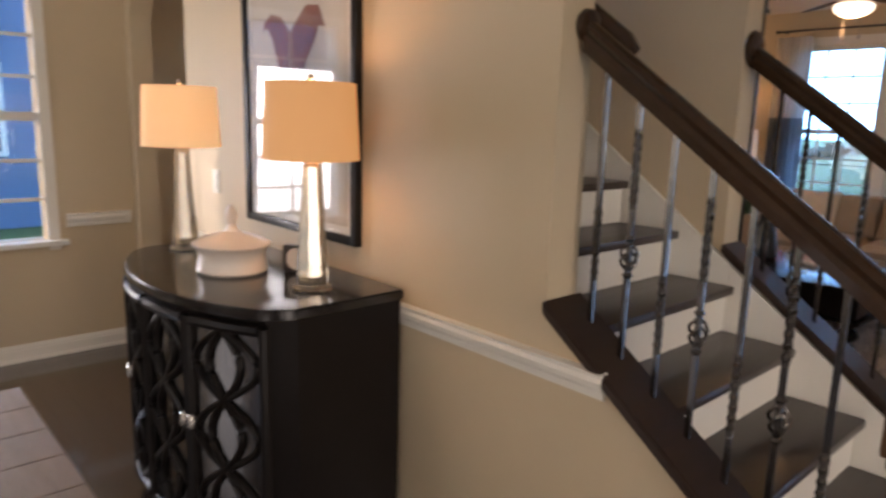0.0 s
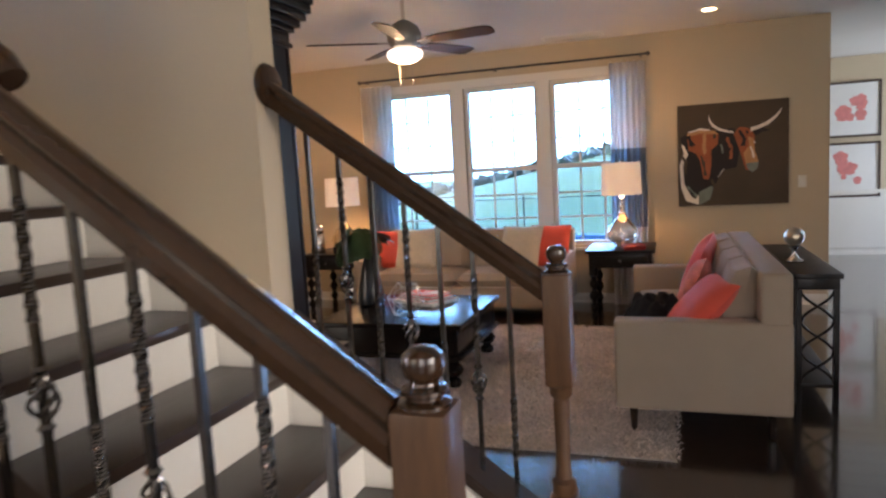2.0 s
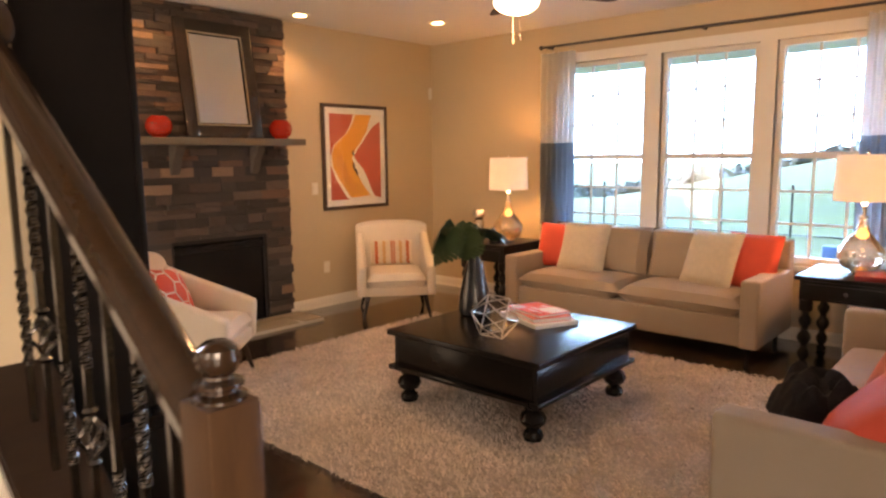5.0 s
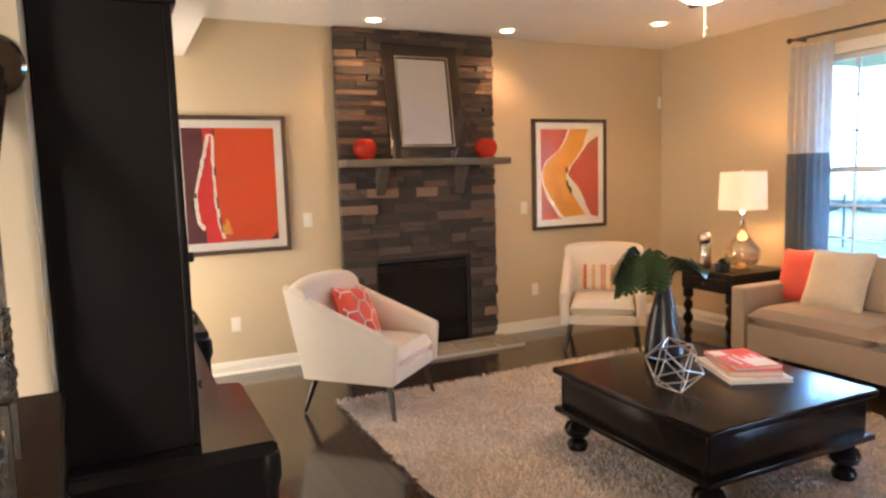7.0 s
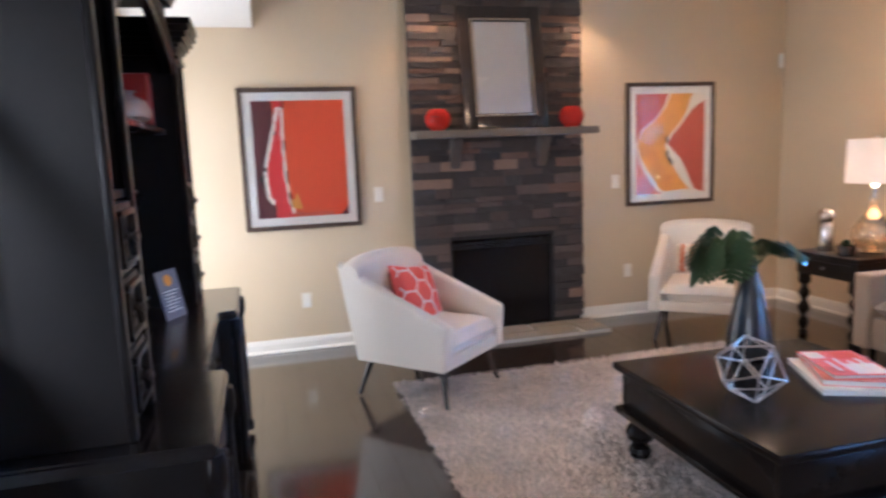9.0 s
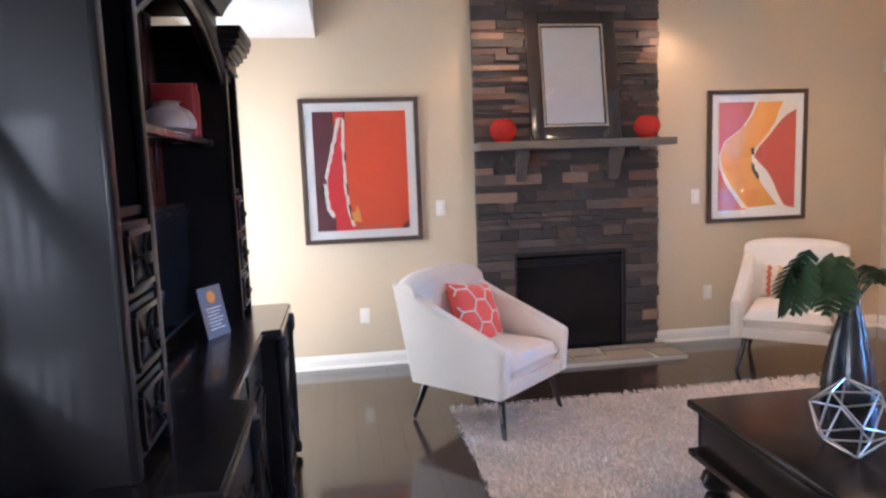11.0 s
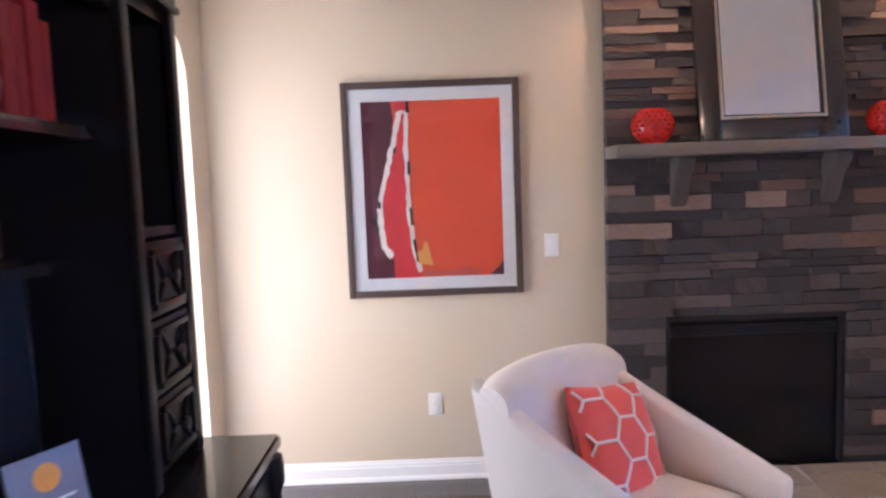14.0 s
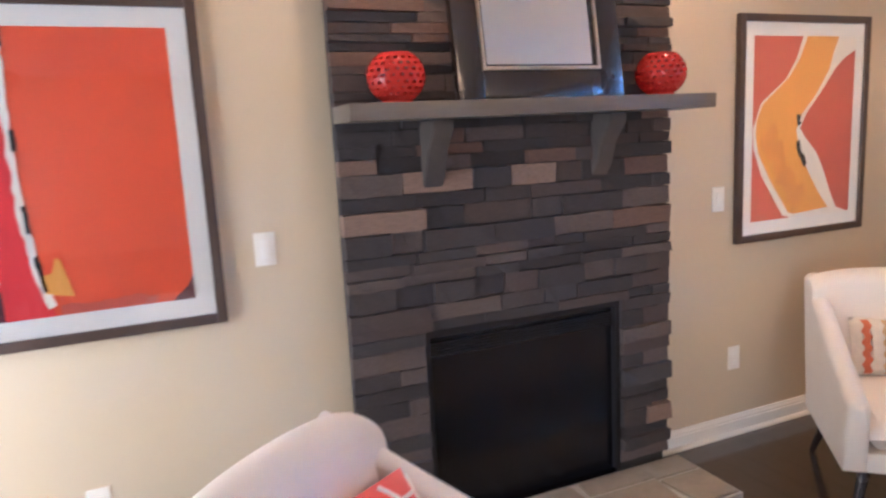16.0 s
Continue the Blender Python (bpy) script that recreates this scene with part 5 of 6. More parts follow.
def build_side_table(m, w, d, h, label):
    t = thing("side_table", m, label, "side table", "end tables beside the sofa")
    part("tabletop", bm_box(-w / 2, -d / 2, h - 0.03, w / 2, d / 2, h, bevel=0.008), M["black"], t)
    part("drawer_case", bm_box(-w / 2 + 0.03, -d / 2 + 0.03, h - 0.17, w / 2 - 0.03, d / 2 - 0.03, h - 0.031, bevel=0.004), M["black"], t)
    part("drawer_front", bm_box(-w / 2 + 0.07, -d / 2 + 0.018, h - 0.15, w / 2 - 0.07, -d / 2 + 0.03, h - 0.055, bevel=0.004), M["black"], t)
    part("knob", bm_lathe([(0.006, 0), (0.006, 0.012), (0.014, 0.018), (0.012, 0.026), (0.0, 0.03)], 14), M["metal"], t, "", m=pose(0, -d / 2 + 0.018, h - 0.10, 90, 0, 0))
    for sx in (-1, 1):
        for sy in (-1, 1):
            part("leg", bm_lathe(turned_leg(h - 0.17, 0.045), 22, (sx * (w / 2 - 0.07), sy * (d / 2 - 0.07), 0)), M["black"], t, "turned leg")
    return t


build_side_table(pose(8.41, 3.92, FL, 0, 0, -90), 0.60, 0.66, 0.655, "black side table with turned legs in the corner")
build_side_table(pose(8.41, 0.82, FL, 0, 0, -90), 0.64, 0.66, 0.655, "black side table with turned legs beside the sofa")


def build_gourd_lamp(x, y, z, label):
    l = thing("table_lamp", pose(x, y, z), label, "lamp", "gourd lamps beside the sofa")
    part("base", bm_lathe([(0.075, 0), (0.078, 0.006), (0.060, 0.014)], 28), M["chrome"], l)
    prof = [(0.055, 0.014), (0.118, 0.05), (0.150, 0.11), (0.142, 0.17), (0.092, 0.235), (0.046, 0.29), (0.030, 0.35), (0.028, 0.385)]
    part("glass_body", bm_lathe(prof, 36), M["mercury"], l, "smoky mercury glass gourd body")
    # glowing shape added inside the glass to imitate the bulb's reflection in it
    part("inner_bulb", bm_lathe([(0.0, 0.225), (0.020, 0.235), (0.030, 0.26), (0.022, 0.29), (0.010, 0.31), (0.0, 0.312)], 16), M["amberglow"], l, "added amber glow inside the glass for the bulb's reflection")
    part("neck", bm_lathe([(0.028, 0.385), (0.032, 0.39), (0.032, 0.40), (0.012, 0.405), (0.012, 0.47)], 20), M["chrome"], l)
    bm = bm_lathe([(0.192, 0.505), (0.182, 0.818)], 40)
    bm.faces.ensure_lookup_table()
    caps = [f2 for f2 in bm.faces if len(f2.verts) > 4]
    bmesh.ops.delete(bm, geom=caps, context="FACES_ONLY")
    bmesh.ops.solidify(bm, geom=list(bm.faces), thickness=0.004)
    part("shade", bm, M["shade"], l, "white drum shade")
    part("bulb", bm_lathe([(0.012, 0.47), (0.028, 0.51), (0.032, 0.54), (0.02, 0.57), (0.0, 0.58)], 16), M["bulb"], l, "lit bulb")
    part("finial", bm_lathe([(0.004, 0.58), (0.004, 0.825), (0.010, 0.83), (0.008, 0.845), (0.0, 0.85)], 10), M["chrome"], l)
    lamp("table_lamp_light", "POINT", 20, WARM, (x, y, z + 0.64), radius=0.05)
    return l


build_gourd_lamp(8.44, 3.84, 0.657, "lit mercury glass gourd lamp with a white drum shade")
build_gourd_lamp(8.42, 0.81, 0.657, "lit mercury glass gourd lamp with a white drum shade")

# ---- hutch with television ----
HF = -0.035
HU = thing("media_hutch", pose(3.545, 2.675, HF), "tall black wooden media hutch with open shelves and small drawers", "hutch")
# local: x out from the wall, y along it, z up from the floor
Hh, half = 0.85, 1.075
part("worktop", bm_prism([(0.0, -half), (0.505, -half), (0.505, -0.46), (0.43, -0.44), (0.43, 0.44), (0.505, 0.46), (0.505, half), (0.0, half)], Hh - 0.04, Hh, "z", bevel=0.008), M["blackgloss"], HU, "black breakfront top with a rounded edge")
for y0, y1, x1 in ((-half + 0.03, -0.47, 0.475), (0.47, half - 0.03, 0.475), (-0.469, 0.469, 0.40)):
    body = part("lower_cabinet", bm_box(0, y0, 0.036, x1, y1, Hh - 0.041, bevel=0.004), M["black"], HU)
    n = 1 if x1 > 0.45 else 2
    w = (y1 - y0) / n
    for k in range(n):
        a, b = y0 + k * w + 0.03, y0 + (k + 1) * w - 0.03
        dr = part("drawer_front", bm_box(x1 - 0.003, a, 0.64, x1 + 0.014, b, 0.78, bevel=0.005), M["black"], body)
        part("ring_pull", bm_tube([(x1 + 0.018 + 0.012 * math.sin(q) ** 2, (a + b) / 2 + 0.03 * math.cos(q), 0.70 - 0.03 * abs(math.sin(q))) for q in (math.pi * i / 10 for i in range(11))], 0.0045, 8), M["metal"], body, "dark ring pull")
        door = part("cabinet_door", bm_box(x1 - 0.003, a, 0.10, x1 + 0.014, b, 0.61, bevel=0.005), M["black"], body)
        for s in (-1, 1):
            part("lattice_bar", bm_tube([(x1 + 0.018, a + 0.03 if s > 0 else b - 0.03, 0.13), (x1 + 0.018, b - 0.03 if s > 0 else a + 0.03, 0.58)], 0.010, 8), M["black"], body)
for y in (-half + 0.055, half - 0.055, -0.50, 0.50):
    bm = bm_lathe([(0.032, 0.06), (0.034, 0.10), (0.022, 0.12), (0.026, 0.40), (0.022, 0.70), (0.034, 0.73), (0.034, 0.78), (0.030, 0.805)], 16, (0.488, y, 0))
    part("pilaster", bm, M["black"], HU, "turned pilaster on the cabinet front")
part("plinth", bm_box(0.0, -half + 0.02, 0.036, 0.49, half - 0.02, 0.07, bevel=0.006), M["black"], HU)
Ht, fx, Tt = 2.23, 0.297, 2.00   # arch top, depth, tower top
for y0, y1 in ((-0.995, -0.695), (0.680, 0.985)):
    tow = part("tower", bm_box(0, y0, Hh + 0.001, fx, y0 + 0.022, Tt), M["black"], HU, "", False)
    part("tower_side", bm_box(0, y1 - 0.022, Hh + 0.001, fx, y1, Tt), M["black"], tow, "", False)
    part("tower_back", bm_box(0.002, y0 + 0.022, Hh + 0.001, 0.02, y1 - 0.022, Tt), M["backpanel"], tow, "reddish back panel", False)
    part("tower_top", bm_box(0.0, y0 + 0.022, Tt - 0.03, fx, y1 - 0.022, Tt), M["black"], tow, "", False)
    part("cubby_floor", bm_box(0.02, y0 + 0.022, 1.441, fx, y1 - 0.022, 1.463), M["black"], tow, "", False)
    for s, yy in ((1, y0), (-1, y1)):
        a, b = sorted((yy - s * 0.004, yy + s * 0.035))
        part("stile", bm_box(fx, a, Hh + 0.001, fx + 0.02, b, Tt, bevel=0.005), M["black"], tow)
    for k in range(3):
        z0 = 0.885 + k * 0.185
        part("small_drawer", bm_box(0.025, y0 + 0.036, z0, fx + 0.014, y1 - 0.036, z0 + 0.176, bevel=0.004), M["black"], tow, "small drawer with a geometric panel")
        c, zc = (y0 + y1) / 2, z0 + 0.088
        wy, wz = (y1 - y0) / 2 - 0.060, 0.064
        for s in (-1, 1):
            part("panel_moulding", bm_box(fx + 0.013, c - wy, zc + s * wz - 0.008, fx + 0.026, c + wy, zc + s * wz + 0.008, bevel=0.003), M["black"], tow)
            part("panel_moulding", bm_box(fx + 0.013, c + s * wy - 0.008, zc - wz + 0.008, fx + 0.026, c + s * wy + 0.008, zc + wz - 0.008, bevel=0.003), M["black"], tow)
            part("panel_moulding", bm_tube([(fx + 0.018, c + s * 0.03 + s * 0.05 * abs(q) ** 1.5, zc + q * wz) for q in (i / 5 - 1 for i in range(11))], 0.007, 8), M["black"], tow)
        part("knob", bm_lathe([(0.006, 0), (0.006, 0.016), (0.015, 0.022), (0.014, 0.030), (0.0, 0.036)], 14), M["metal"], tow, "round dark knob", m=pose(fx + 0.014, c, zc, 0, 90, 0))
    # stepped capital over the tower
    for p, za, zb in ((0.012, 2.0005, 2.018), (0.005, 2.018, 2.056), (0.020, 2.056, 2.074), (0.036, 2.074, 2.100), (0.054, 2.100, 2.128), (0.068, 2.128, 2.160), (0.076, 2.160, 2.190)):
        part("capital_step", bm_box(0, y0 - p if y0 < 0 else y0, za, fx + 0.02 + p, y1 if y0 < 0 else y1 + p, zb, bevel=0.004), M["black"], tow)
part("back_panel", bm_box(0.002, -0.694, Hh + 0.001, 0.018, 0.679, Ht), M["backpanel"], HU, "reddish beadboard back panel", False)
for k in range(16):
    y = -0.62 + k * 0.0827
    part("bead", bm_tube([(0.018, y, 1.47), (0.018, y, Ht - 0.02)], 0.006, 6), M["backpanel"], HU, "", False)
# espresso in place of black puts light on the shelf edges into the colour
for z0, z1, deep in ((1.660, 1.687, 0.245), (1.372, 1.400, 0.12)):
    part("shelf", bm_box(0.018, -0.694, z0, deep, 0.679, z1, bevel=0.005), M["espresso"], HU, "dark shelf, browner for the light on its edge")
# arched valance and crown
out = [(-0.694, Ht), (-0.694, 1.93)] + [(-0.655 + 1.31 * k / 24, 1.94 + 0.20 * math.sin(math.pi * k / 24)) for k in range(25)] + [(0.679, 1.93), (0.679, Ht)]
part("valance", bm_prism(out, 0.262, 0.292, "x"), M["black"], HU, "arched valance", False)
bm = bm_tube([(0.297, -0.655 + 1.31 * k / 24, 1.945 + 0.20 * math.sin(math.pi * k / 24)) for k in range(25)], 0.012, 8)
part("arch_bead", bm, M["espresso"], HU, "dark brown bead along the arch")
for r, d, dz in ((0.020, 0.300, 0.045), (0.014, 0.306, 0.075)):
    part("arch_moulding", bm_tube([(d, -0.655 + 1.31 * k / 24, 1.945 + dz + (0.20 - dz * 0.4) * math.sin(math.pi * k / 24)) for k in range(25)], r, 8), M["black"], HU)
crown = [(0, Ht), (0.317, Ht), (0.327, Ht + 0.02), (0.337, Ht + 0.035), (0.357, Ht + 0.06), (0.377, Ht + 0.085), (0.385, Ht + 0.11), (0, Ht + 0.11)]
part("crown", bm_prism(crown, -0.72, 0.70, "y"), M["black"], HU, "stepped crown moulding", False)

TV = thing("television", pose(3.62, 2.675, Hh + HF + 0.002), "black flat screen television on the hutch", "television")
part("stand", bm_box(-0.03, -0.22, 0, 0.12, 0.22, 0.014, bevel=0.004), M["screen"], TV)
part("neck", bm_box(0.0, -0.05, 0.013, 0.03, 0.05, 0.09), M["screen"], TV)
part("bezel", bm_box(0.0, -0.56, 0.06, 0.04, 0.60, 0.565, bevel=0.006), M["black"], TV)
part("screen", bm_box(0.0395, -0.54, 0.08, 0.043, 0.58, 0.55), M["screen"], TV, "glossy dark screen", False)

def squat_jar(x, y, z, r, label):
    j = thing("ceramic_jar", pose(x, y, z), label, "jar", "pale jars on the hutch shelf")
    part("body", bm_lathe([(r * 0.6, 0), (r * 0.95, r * 0.25), (r, r * 0.55), (r * 0.8, r * 0.95), (r * 0.42, r * 1.15), (r * 0.38, r * 1.25), (r * 0.5, r * 1.32), (r * 0.42, r * 1.33), (r * 0.3, r * 1.2)], 28), M["jarclay"], j)


zs = 1.688 + HF
squat_jar(3.71, 2.82, zs, 0.085, "squat pale glazed jar on the hutch shelf")
squat_jar(3.68, 3.02, zs, 0.105, "squat pale glazed jar on the hutch shelf")
M["redbook"] = mat("dark_red_book", (0.22, 0.018, 0.016), 0.5, var=0.2)
for k, (w, hh) in enumerate(((0.035, 0.22), (0.028, 0.21), (0.04, 0.23), (0.03, 0.20))):
    y = 3.10 + k * 0.042
    bk = thing("book", pose(3.60, y, zs), "dark red hardback book upright on the hutch shelf", "book", "red books on the hutch")
    part("cover", bm_box(0, 0, 0, 0.16, w, hh, bevel=0.003), M["redbook"], bk)
    part("page_block", bm_box(0.004, 0.003, hh - 0.002, 0.155, w - 0.003, hh + 0.0006), M["paper"], bk, "", False)
SG = thing("standing_card", pose(3.80, 3.08, Hh + HF + 0.001, 0, 0, 62) @ Matrix.Scale(1.32, 4), "grey information card standing on the hutch", "sign")
part("card", bm_box(-0.055, -0.002, 0, 0.055, 0.002, 0.165), M["signgrey"], SG, "", False, m=pose(0, 0, 0, -12, 0, 0))
M["orange"] = mat("orange_badge", (0.80, 0.33, 0.03), 0.5, var=0.1)
part("badge", bm_lathe([(0.020, 0), (0.020, 0.001)], 20), M["orange"], SG, "round orange badge", m=pose(0, 0, 0, -12, 0, 0) @ pose(0, -0.002, 0.130, 90, 0, 0))
for k in range(7):
    z = 0.092 - k * 0.011
    part("text_bar", bm_box(-0.036 + 0.004 * (k % 2), -0.0032, z, 0.036 - 0.008 * (k % 3), -0.0024, z + 0.004), M["paper"], SG, "", False, m=pose(0, 0, 0, -12, 0, 0))
BT = thing("glass_bottle", pose(3.74, 1.90, 1.464 + HF), "teal bottle with a red cap in the hutch cubby", "bottle")
part("body", bm_lathe([(0.04, 0), (0.045, 0.01), (0.045, 0.08), (0.03, 0.10), (0.022, 0.105)], 20), M["tealglass"], BT)
part("cap", bm_lathe([(0.036, 0.106), (0.04, 0.112), (0.04, 0.14), (0.03, 0.15), (0, 0.152)], 20), M["redpot"], BT, "red round cap")

# ---- coffee table things ----
CTZ = FL + 0.022 + 0.45 + 0.001
VA = thing("vase", pose(6.385, 2.60, CTZ), "dark ribbed bottle vase with large leaves", "vase")
prof = [(0.085, 0), (0.100, 0.012), (0.106, 0.05), (0.100, 0.12), (0.080, 0.22), (0.055, 0.32), (0.034, 0.40), (0.026, 0.45), (0.028, 0.475), (0.022, 0.475), (0.020, 0.45)]
part("body", bm_lathe(prof, 32), M["vase"], VA)


def split_leaf(L, W):
    """A large split leaf lying along +x, with slits cut from its rim."""
    one = bmesh.new()
    n = 9
    spine = [one.verts.new((L * i / n, 0, 0.05 * L * math.sin(math.pi * i / n))) for i in range(n + 1)]
    for s in (-1, 1):
        for i in range(n):
            u = (i + 0.5) / n
            wide = W * math.sin(math.pi * min(1, (u * 0.92 + 0.10))) ** 0.7
            a, b = spine[i], spine[i + 1]
            fx0, fx1 = L * (i + 0.08) / n + 0.32 * wide, L * (i + 0.90) / n + 0.32 * wide
            c = one.verts.new((min(fx1, L * 1.08), s * wide, -0.18 * wide))
            d = one.verts.new((min(fx0, L * 1.05), s * wide * 0.97, -0.20 * wide))
            one.faces.new((a, b, c, d) if s > 0 else (a, d, c, b))
    bmesh.ops.solidify(one, geom=list(one.faces), thickness=0.0012)
    return one


random.seed(11)
top = Vector((0, 0, 0.46))
for az, el, stem, L, droop in ((158, 42, 0.13, 0.19, 55), (172, 20, 0.17, 0.18, 70), (140, 30, 0.18, 0.19, 62), (190, 48, 0.12, 0.17, 48), (150, 8, 0.20, 0.17, 78), (205, 25, 0.13, 0.16, 66), (125, 50, 0.10, 0.16, 40), (165, 62, 0.11, 0.15, 30), (330, 30, 0.13, 0.13, 30), (350, 18, 0.17, 0.12, 45), (310, 45, 0.10, 0.11, 25), (20, 35, 0.11, 0.11, 40)):
    A, E2 = radians(az), radians(el)
    tip = top + 1.2 * stem * Vector((math.cos(A) * math.cos(E2), math.sin(A) * math.cos(E2), math.sin(E2)))
    part("stem", bm_tube([top - Vector((0, 0, 0.06)), (top + tip) / 2 + Vector((0, 0, 0.02)), tip], 0.004, 6), M["leaf"], VA)
    part("leaf", split_leaf(1.3 * L, 0.68 * L), M["leaf"], VA, "dark green split leaf", m=Matrix.Translation(tip) @ pose(0, 0, 0, 0, 0, az) @ pose(0, 0, 0, random.uniform(-40, 40), droop, 0) @ pose(-0.35 * L, 0, 0))

GE = thing("wire_ornament", pose(6.04, 2.17, CTZ), "silver wire geometric ornament", "ornament")
ico = bmesh.new()
bmesh.ops.create_icosphere(ico, subdivisions=1, radius=0.138)
rot = pose(0, 0, 0.113, 38, 6, 20)
for e in ico.edges:
    p, q = (rot @ v.co for v in e.verts)
    part("wire", bm_tube([p, q], 0.0035, 6), M["geo"], GE)
ico.free()


def book(x, y, z, w, d, h, turn, cover, label):
    bk = thing("book", pose(x, y, z, 0, 0, turn), label, "book", "books on the coffee table")
    part("page_block", bm_box(-w / 2 + 0.004, -d / 2 + 0.004, 0.003, w / 2 - 0.004, d / 2 - 0.004, h - 0.003), M["paper"], bk, "", False)
    part("back_cover", bm_box(-w / 2, -d / 2, 0, w / 2, d / 2, 0.0028), M[cover], bk, "", False)
    part("front_cover", bm_box(-w / 2, -d / 2, h - 0.0028, w / 2, d / 2, h), M[cover], bk, "", False)
    return bk


book(6.53, 2.20, CTZ, 0.43, 0.31, 0.022, 66, "paper", "large white book lying on the coffee table")
B2 = book(6.54, 2.20, CTZ + 0.0225, 0.36, 0.26, 0.026, 60, "pinkish", "coral covered book lying on the stack")
B3 = book(6.54, 2.21, CTZ + 0.049, 0.33, 0.24, 0.018, 72, "coral", "coral and white magazine on top of the stack")
for k in range(4):
    part("cover_bar", bm_box(-0.11, -0.08 + k * 0.045, 0.018, -0.11 + 0.16 - 0.03 * (k % 2), -0.065 + k * 0.045, 0.0186), M["paper"], B3, "white bar of print", False)

for k, (x0, y0, x1, y1, m) in enumerate(((-0.155, -0.11, -0.02, 0.02, "offwhite"), (0.05, -0.10, 0.15, 0.0, "red"), (-0.13, 0.05, -0.06, 0.11, "brick"), (0.06, 0.04, 0.15, 0.11, "offwhite"))):
    part("cover_patch", bm_box(x0, y0, 0.0181, x1, y1, 0.0184 - 0.00002 * k), M[m], B3, "", False)

# ---- side table things ----
STZ = FL + 0.655 + 0.001
CY = thing("metal_ornament", pose(8.235, 4.05, STZ) @ Matrix.Scale(1.35, 4), "brushed silver cylinder with a ball on top", "ornament")
part("cylinder", bm_lathe([(0.038, 0), (0.04, 0.004), (0.04, 0.15), (0.034, 0.158)], 24), M["chrome"], CY)
part("ball", bm_lathe([(0.0, 0.150)] + [(0.045 * math.sin(q), 0.195 - 0.045 * math.cos(q)) for q in (math.pi * i / 12 for i in range(1, 12))] + [(0.0, 0.24)], 24), M["chrome"], CY)
PO = thing("plant_pot", pose(8.17, 3.80, STZ), "small black pot with a dark green plant", "plant")
part("pot", bm_lathe([(0.045, 0), (0.055, 0.005), (0.06, 0.075), (0.052, 0.078)], 24), M["vase"], PO)
random.seed(3)
for k in range(26):
    A, E2 = random.uniform(0, 360), random.uniform(20, 85)
    part("leaf", split_leaf(0.05, 0.014), M["leaf"], PO, m=pose(0, 0, 0.07) @ pose(0, 0, 0, 0, -E2, A))
BK = thing("book", pose(8.22, 0.70, STZ, 0, 0, 10), "red book lying on the side table", "book")
part("cover", bm_box(-0.13, -0.10, 0, 0.13, 0.10, 0.035, bevel=0.003), M["redbook"], BK)

# ---- console table behind the tufted sofa ----
CO = thing("console_table", pose(6.60, -0.45, FL), "black console table with lattice ends behind the sofa", "console table")
part("tabletop", bm_box(-0.72, -0.115, 0.755, 0.72, 0.14, 0.785, bevel=0.006), M["black"], CO)
part("apron", bm_box(-0.70, -0.10, 0.69, 0.70, 0.125, 0.754, bevel=0.003), M["black"], CO)
part("lower_shelf", bm_box(-0.70, -0.10, 0.11, 0.70, 0.125, 0.135, bevel=0.003), M["black"], CO)
for sx in (-1, 1):
    for y in (-0.085, 0.11):
        part("leg", bm_box(sx * 0.68 - 0.02, y - 0.015, 0, sx * 0.68 + 0.02, y + 0.015, 0.69, bevel=0.003), M["black"], CO)
    for k in range(3):
        z0, z1 = 0.14 + k * 0.18, 0.14 + (k + 1) * 0.18
        for a, b in ((-0.095, 0.095), (0.095, -0.095)):
            part("lattice_bar", bm_tube([(sx * 0.68, 0.012 + 0.88 * a * math.cos(math.pi * q), z0 + (z1 - z0) * q) for q in (i / 8 for i in range(9))], 0.008, 8), M["black"], CO)
OR = thing("globe_ornament", pose(6.40, -0.39, FL + 0.786), "silver and bronze globe on a chrome stand", "ornament")
part("stand", bm_lathe([(0.055, 0), (0.057, 0.006), (0.034, 0.016), (0.014, 0.045), (0.012, 0.07), (0.026, 0.092), (0.034, 0.105)], 20), M["chrome"], OR)
part("globe", bm_lathe([(0.0, 0.10)] + [(0.060 * math.sin(q), 0.160 - 0.060 * math.cos(q)) for q in (math.pi * i / 14 for i in range(1, 14))] + [(0.0, 0.220)], 24), M["silver"], OR)

# ---- ceiling fan ----
M["fanblade"] = mat("walnut_fan_blade", (0.040, 0.024, 0.016), 0.6, var=0.3, scale=8, bump=0.05)
M["nickel"] = mat("brushed_nickel", (0.36, 0.33, 0.30), 0.42, metal=1.0, var=0.1, bump=0.05)
FA = thing("ceiling_fan", pose(6.14, 2.10, CEIL), "brushed nickel ceiling fan with dark blades and a lit bowl", "ceiling fan")
part("canopy", bm_lathe([(0.0, -0.05), (0.03, -0.048), (0.065, -0.02), (0.07, 0)], 24), M["chrome"], FA)
part("rod", bm_lathe([(0.013, -0.20), (0.013, -0.045)], 14), M["chrome"], FA)
part("motor", bm_lathe([(0.05, -0.40), (0.09, -0.39), (0.115, -0.35), (0.12, -0.29), (0.10, -0.245), (0.06, -0.215), (0.03, -0.20), (0.013, -0.195)], 32), M["nickel"], FA)
part("light_bowl", bm_lathe([(0.0, -0.492)] + [(0.125 * math.sin(q), -0.425 - 0.067 * math.cos(q)) for q in (math.pi / 2 * i / 10 for i in range(1, 11))] + [(0.115, -0.408), (0.06, -0.40)], 32), M["globe"], FA, "glowing white glass bowl")
